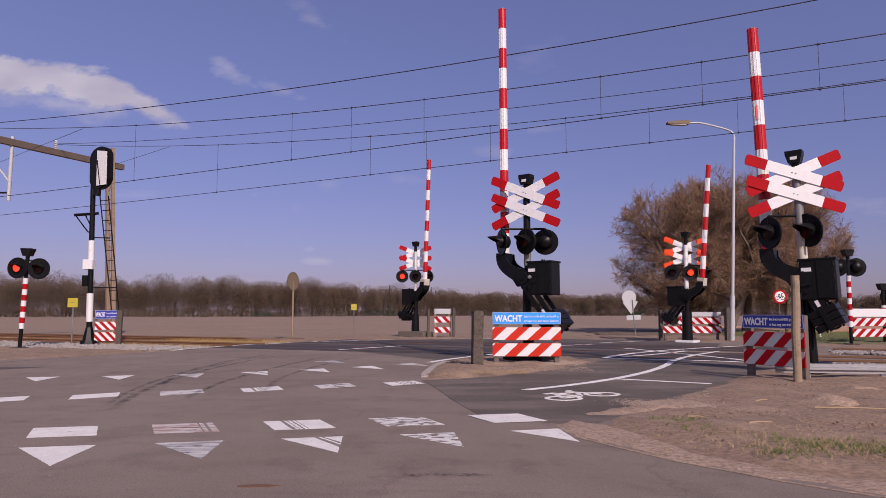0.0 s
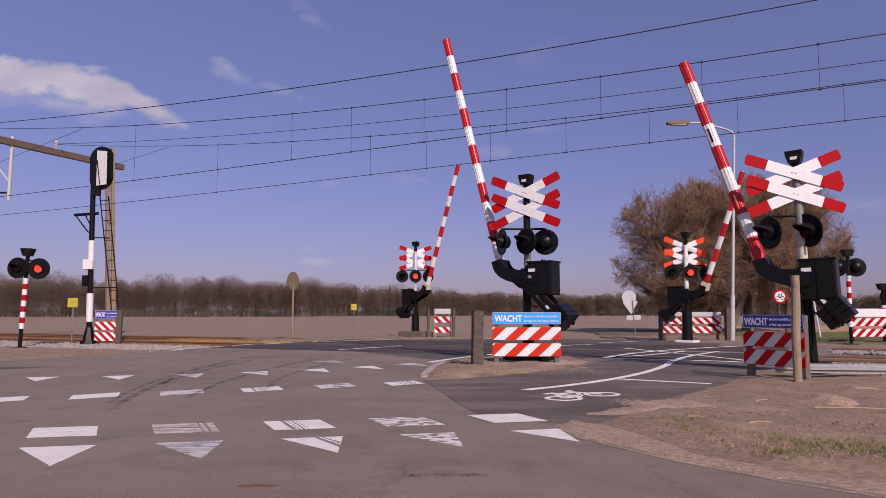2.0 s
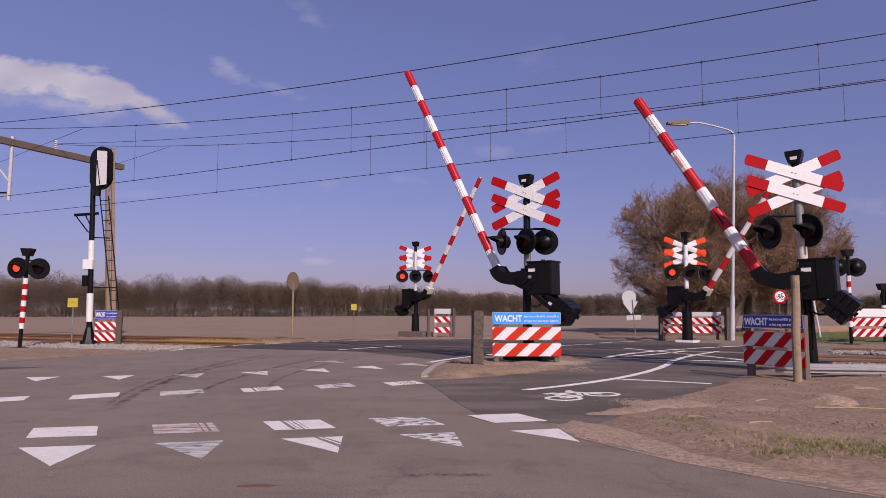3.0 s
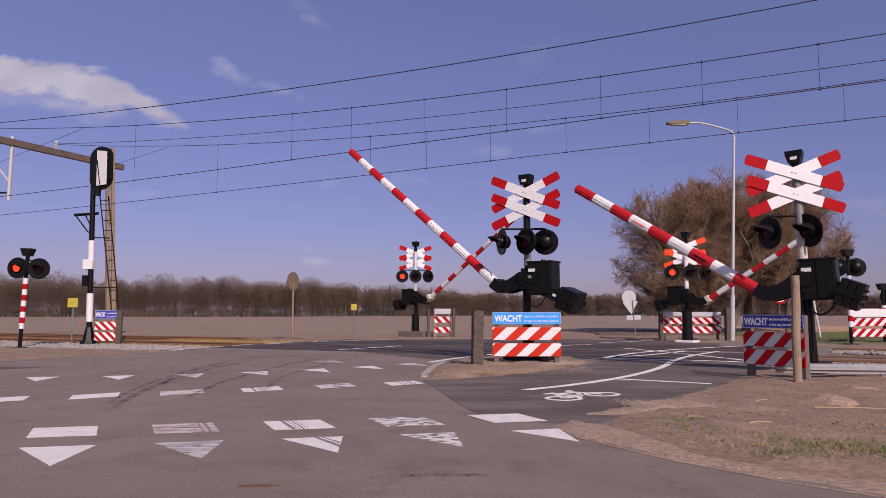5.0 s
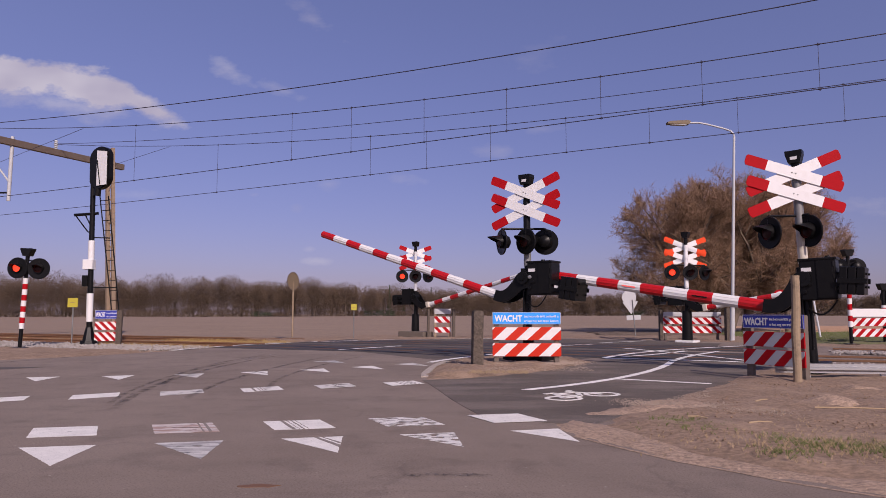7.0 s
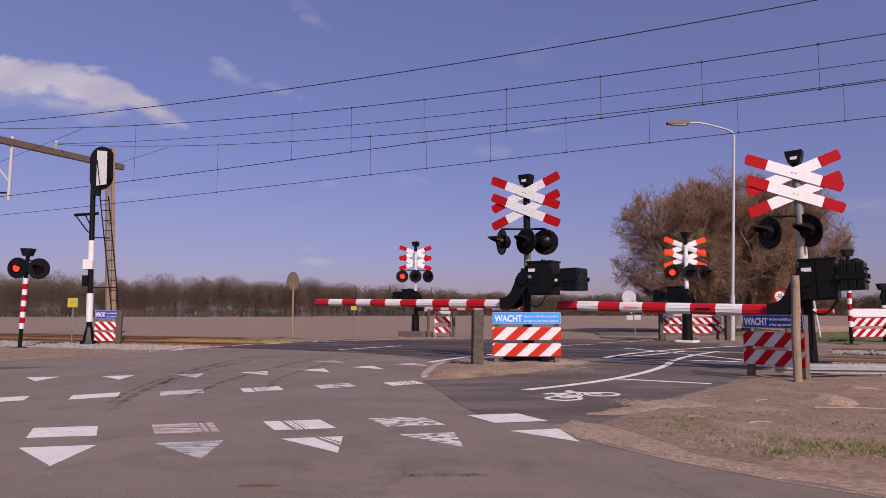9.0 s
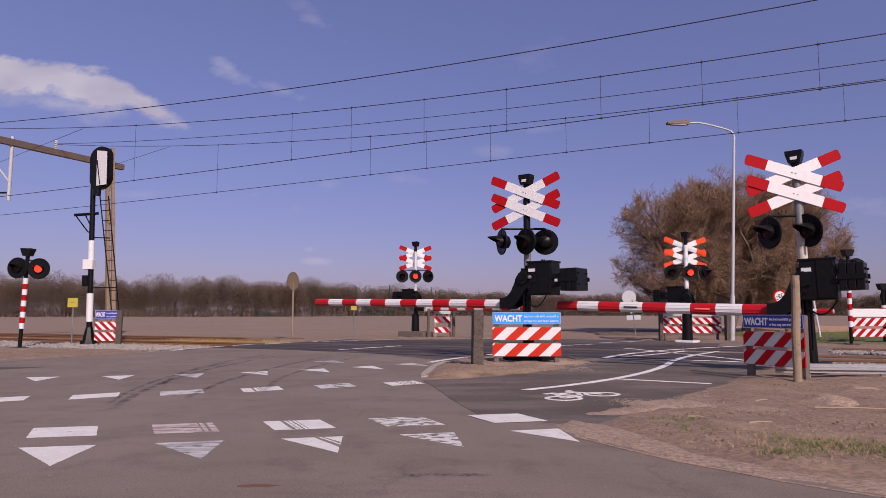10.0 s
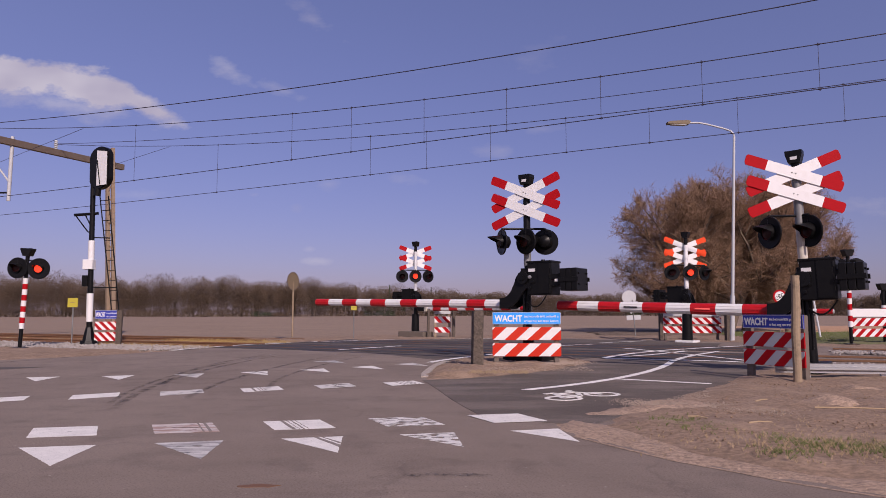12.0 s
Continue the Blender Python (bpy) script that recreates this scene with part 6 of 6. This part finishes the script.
def far_woods():
    rng, rs = random.Random(9), np.random.RandomState(9)
    trunks, twigs, needles = [], [], []
    # the edge of the wood in plan: across, depth, tree height
    edge = [(-420, 230, 16), (-155, 240, 15.6), (-85, 262, 15.6), (-38, 330, 15.5), (36, 400, 14), (250, 420, 14), (420, 380, 15)]
    for (xa, ya, ha), (xb, yb, hb) in zip(edge, edge[1:]):
        ln = math.hypot(xb - xa, yb - ya)
        for k in range(int(ln / 5.0)):
            for row in range(4):
                t = (k + rng.random()) * 5.0 / ln
                x, y = xa + (xb - xa) * t, ya + (yb - ya) * t + row * 6 + rng.uniform(-3, 3)
                if abs(x / y) > 0.72:
                    continue
                h = (ha + (hb - ha) * t) * rng.uniform(0.80, 1.05) * (1 + 0.16 * noise.noise(Vector((x * 0.03, 0, 2))) + 0.13 * noise.noise(Vector((x * 0.11, y * 0.05, 5))))
                p0 = Vector((x, y, -0.2))
                trunks.append((*p0, *(p0 + Vector((rng.gauss(0, 0.4), 0, h * 0.75))), rng.uniform(0.14, 0.26), 0.06))
                if rng.random() < (0.10 if -45 < x < -2 else 0.0):
                    for j in range(160):
                        z = h * 0.95 * j / 160
                        a = rng.uniform(0, 6.28)
                        w = (1 - j / 160) * 2.2
                        needles.append((x, y, z + 0.5, x + w * math.cos(a), y + w * math.sin(a), z, 0.30))
                    continue
                # fine twigs pointing outwards through a rounded crown that reaches low
                cr = h * rng.uniform(0.28, 0.42)
                m = 4200 if row < 2 else 2000
                o = rs.normal(size=(m, 3))
                o /= np.linalg.norm(o, axis=1, keepdims=True)
                size = np.array([cr, cr, h * 0.45])
                c = np.array([x, y, h * 0.55 - 0.2]) + o * size * rs.uniform(0.04, 1.0, (m, 1)) ** 0.5
                d = o + rs.normal(scale=0.35, size=(m, 3)) + np.array([0, 0, 0.25])
                d *= rs.uniform(0.25, 0.6, (m, 1)) / np.linalg.norm(d, axis=1, keepdims=True)
                twigs.append(np.concatenate([c - d, c + d, rs.uniform(0.02, 0.05, (m, 1))], 1))
    ob = thing("far_woods", Matrix.Identity(4), "long brown leafless wood along the edge of the field", "woods", kind="stuff")
    segments_mesh("trunks", trunks, 4, FARTRUNK, ob)
    blades_mesh("twigs", np.concatenate(twigs), FARWOOD, ob, 2)
    blades_mesh("needles", needles, CONIFER, ob, 3)
    und, green = [], []
    for k in range(42000):
        x = rng.uniform(-300, 320)
        y = float(np.interp(x, [e[0] for e in edge], [e[1] for e in edge])) - 3 + rng.uniform(0, 12)
        a = rng.uniform(0, 6.28)
        z = rng.uniform(-0.2, 3.6) * (0.6 + 0.6 * noise.noise(Vector((x * 0.08, 0, 7))))
        row = (x, y, z, x + math.cos(a), y + math.sin(a), z + rng.uniform(0.4, 1.4), 0.11)
        (green if noise.noise(Vector((x * 0.05, 3, 1))) > 0.25 else und).append(row)
    blades_mesh("undergrowth", und, FARWOOD, ob, 4)
    blades_mesh("evergreen_bushes", green, CONIFER, ob, 5)
    for o in ob.children:
        tagged(o, kind="stuff")


far_woods()


# ---- grass, stones and twigs on the verges ----
def tufts(name, count, place, height, material, label, seed):
    rng = random.Random(seed)
    rows = []
    for _ in range(count):
        x, y, z = place(rng)
        for _ in range(5):
            a, h = rng.uniform(0, 6.28), rng.uniform(*height)
            l = rng.uniform(0.2, 0.8) * h
            rows.append((x, y, z, x + l * math.cos(a), y + l * math.sin(a), z + h, 0.002, 0.0006))
    return tagged(segments_mesh(name, rows, 3, material, label=label), category="grass", kind="stuff")


def in_spot(cx, cy, sx, sy, z=0.03):
    return lambda r: (r.gauss(cx, sx), r.gauss(cy, sy), z)


tufts("grass", 480, lambda r: (lambda u: (2.35 + 0.95 * u + r.gauss(0, 0.05), 5.15 - 0.42 * u + r.gauss(0, 0.16), 0.04))(r.random()), (0.008, 0.034), GRASS, "patch of short green grass on the sandy verge", 1)
tufts("low_grass", 260, lambda r: (r.gauss(2.02, 0.16), r.gauss(5.95, 0.22), 0.045) if r.random() < 0.6 else (r.gauss(2.25, 0.12), r.gauss(4.72, 0.10), 0.045), (0.008, 0.03), GRASS, "thin low grass on the sandy verge", 6)
tufts("grass_patch", 500, in_spot(2.7, 5.0, 0.5, 0.3, 0.045), (0.008, 0.03), DRYGRASS, "dry pale grass on the verge", 2)
tufts("dry_grass", 160, lambda r: (r.uniform(2.9, 5.5), r.uniform(5.2, 7.2), 0.045), (0.006, 0.022), DRYGRASS, "scattered dry grass on the verge", 3)
tufts("track_weeds", 1600, lambda r: along(r.uniform(14.5, 19.5), r.choice((r.gauss(15.25, 0.2), r.gauss(19.0, 0.35))), -0.02), (0.04, 0.13), OCHRE, "dry ochre grass along the rails", 9)
tufts("island_grass", 260, lambda r: (r.uniform(0.0, 1.3), 10.75 + abs(r.gauss(0, 0.25)), 0.05), (0.01, 0.05), DRYGRASS, "dry grass on the earth island", 8)
tufts("far_grass", 6000, lambda r: (r.uniform(12.0, 30), r.uniform(23, 34), 0.02), (0.05, 0.2), GRASS, "green grass strip beyond the crossing", 4)
def verge_place(r, z):
    y = r.uniform(5.0, 10.0)
    return 1.5 + abs(y - 5.5) * 0.68 + r.random() ** 1.3 * 5.0, y, z


scatter("verge_clods", 2000, lambda r: verge_place(r, 0.045), (0.004, 0.016), DIRT, "small clods of earth on the verge", "clods", 7)


def edge_stones(r):
    t = r.random()
    if r.random() < 0.35:
        return 1.9 + 2.0 * t + abs(r.gauss(0, 0.2)), 7.2 + 2.4 * t - abs(r.gauss(0, 0.25)), 0.035
    return 1.85 + 1.35 * t + r.gauss(0, 0.1), 7.35 - 0.1 * t - 0.5 * t * t + r.gauss(0, 0.16), 0.045


scatter("verge_gravel", 3500, edge_stones, (0.003, 0.010), GRAVEL, "pale gravel along the edge of the cycle path", "gravel", 7)
scatter("island_gravel", 3000, lambda r: (r.uniform(0.2, 2.4), r.uniform(11.2, 14.0), 0.06) if r.random() < 0.5 else (r.gauss(2.1, 0.25), r.gauss(13.1, 0.3), 0.06), (0.005, 0.014), GRAVEL, "pale gravel on the island", "gravel", 8)


# thin dry sticks lying on the verge
for sx, sy, ln, az in ((3.9, 6.75, 0.75, -12), (4.6, 6.4, 0.3, -25), (2.6, 5.9, 0.22, 15), (3.3, 7.4, 0.3, 40), (5.2, 7.1, 0.4, -8), (2.2, 6.2, 0.16, -30)):
    sticks = B()
    tube(sticks, (-ln / 2, 0, 0), (0, 0.01, 0.006), 0.008, 0.007, 6)
    tube(sticks, (0, 0.01, 0.006), (ln / 2, -0.01, 0), 0.007, 0.004, 6)
    tagged(part("dry_stick", sticks, DRYGRASS, m=pose(sx, sy, 0.065, 0, 0, az)), "thin pale dry stick lying on the sandy verge", "stick", "dry sticks")

scatter("pale_ballast", 1500, lambda r: along(r.uniform(-8, -1.2), r.gauss(19.5, 0.35), 0.04), (0.02, 0.06), BALLAST, "pale loose ballast stones between the tracks", "ballast", 15)


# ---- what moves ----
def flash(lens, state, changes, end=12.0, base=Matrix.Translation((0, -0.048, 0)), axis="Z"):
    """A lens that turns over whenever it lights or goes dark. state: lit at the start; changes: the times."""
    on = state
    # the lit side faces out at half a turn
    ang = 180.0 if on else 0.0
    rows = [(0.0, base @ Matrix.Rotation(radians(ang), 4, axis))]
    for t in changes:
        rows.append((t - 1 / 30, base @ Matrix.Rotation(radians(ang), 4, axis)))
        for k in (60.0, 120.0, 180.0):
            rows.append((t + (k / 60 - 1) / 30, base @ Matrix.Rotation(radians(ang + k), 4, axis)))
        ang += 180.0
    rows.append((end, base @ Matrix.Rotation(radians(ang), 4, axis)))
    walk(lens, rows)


BOOM_ROWS = {
    "near_left": [(0.0, 87.0), (0.85, 87.0), (1.0, 86.0), (1.5, 79.0), (2.0, 72.3), (2.5, 66.4), (3.2, 58.0), (4.8, 39.2), (5.5, 31.3), (6.0, 26.0), (6.5, 20.8), (7.2, 13.5), (8.0, 4.8), (8.4, 0.6), (8.7, -1.0), (12.0, -1.0)],
    "near_right": [(0.0, 86.4), (0.85, 86.4), (1.0, 85.5), (1.5, 78.4), (2.0, 70.2), (2.5, 63.4), (3.2, 54.2), (4.8, 33.0), (5.5, 24.8), (6.0, 18.8), (6.5, 13.2), (7.2, 5.2), (7.6, 1.2), (7.9, 0.0), (12.0, 0.0)],
    "far_left": [(0.0, 87.5), (0.85, 87.5), (1.0, 86.7), (1.5, 79.3), (2.0, 71.2), (2.5, 64.8), (3.2, 55.6), (4.8, 36.6), (5.5, 29.0), (6.0, 23.6), (6.5, 18.3), (7.2, 11.0), (8.0, 2.6), (8.4, 0.0), (12.0, 0.0)],
    "far_right": [(0.0, 85.5), (0.85, 85.5), (1.0, 84.8), (1.5, 78.4), (2.0, 70.5), (2.5, 63.4), (3.2, 54.6), (4.8, 35.0), (5.5, 26.5), (6.0, 21.4), (6.5, 15.4), (7.2, 7.6), (7.8, 1.6), (8.2, 0.0), (12.0, 0.0)],
}
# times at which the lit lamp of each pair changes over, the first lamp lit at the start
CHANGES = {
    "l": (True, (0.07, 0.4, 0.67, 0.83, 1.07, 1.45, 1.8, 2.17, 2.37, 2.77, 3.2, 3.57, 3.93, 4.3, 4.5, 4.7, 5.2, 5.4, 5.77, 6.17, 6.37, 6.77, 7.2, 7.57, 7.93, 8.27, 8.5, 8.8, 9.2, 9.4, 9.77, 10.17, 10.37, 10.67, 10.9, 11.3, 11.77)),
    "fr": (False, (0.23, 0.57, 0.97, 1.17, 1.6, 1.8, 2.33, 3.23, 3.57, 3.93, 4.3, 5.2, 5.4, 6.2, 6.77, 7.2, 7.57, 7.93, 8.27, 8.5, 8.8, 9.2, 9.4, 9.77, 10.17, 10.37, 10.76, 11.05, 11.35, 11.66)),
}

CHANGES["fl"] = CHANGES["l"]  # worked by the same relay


def motions():
    for key, rows in BOOM_ROWS.items():
        arm, weight, z, turn, sway, swing, drop = BOOMS[key]
        tilt = Matrix.Rotation(-turn, 4, "Z") @ Matrix.Rotation(radians(sway), 4, "Y") @ Matrix.Rotation(turn, 4, "Z")
        walk(arm, [(t, pose(0, 0, z) @ tilt @ pose(0, 0, 0, 0, -a, 0)) for t, a in rows])
        walk(weight, [(t, pose(0, 0, z - drop, 0, -swing * a, 0)) for t, a in rows])
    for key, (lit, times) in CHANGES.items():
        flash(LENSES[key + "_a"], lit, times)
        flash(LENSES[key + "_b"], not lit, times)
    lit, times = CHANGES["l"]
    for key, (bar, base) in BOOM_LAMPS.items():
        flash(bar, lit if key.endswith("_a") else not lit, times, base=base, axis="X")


motions()
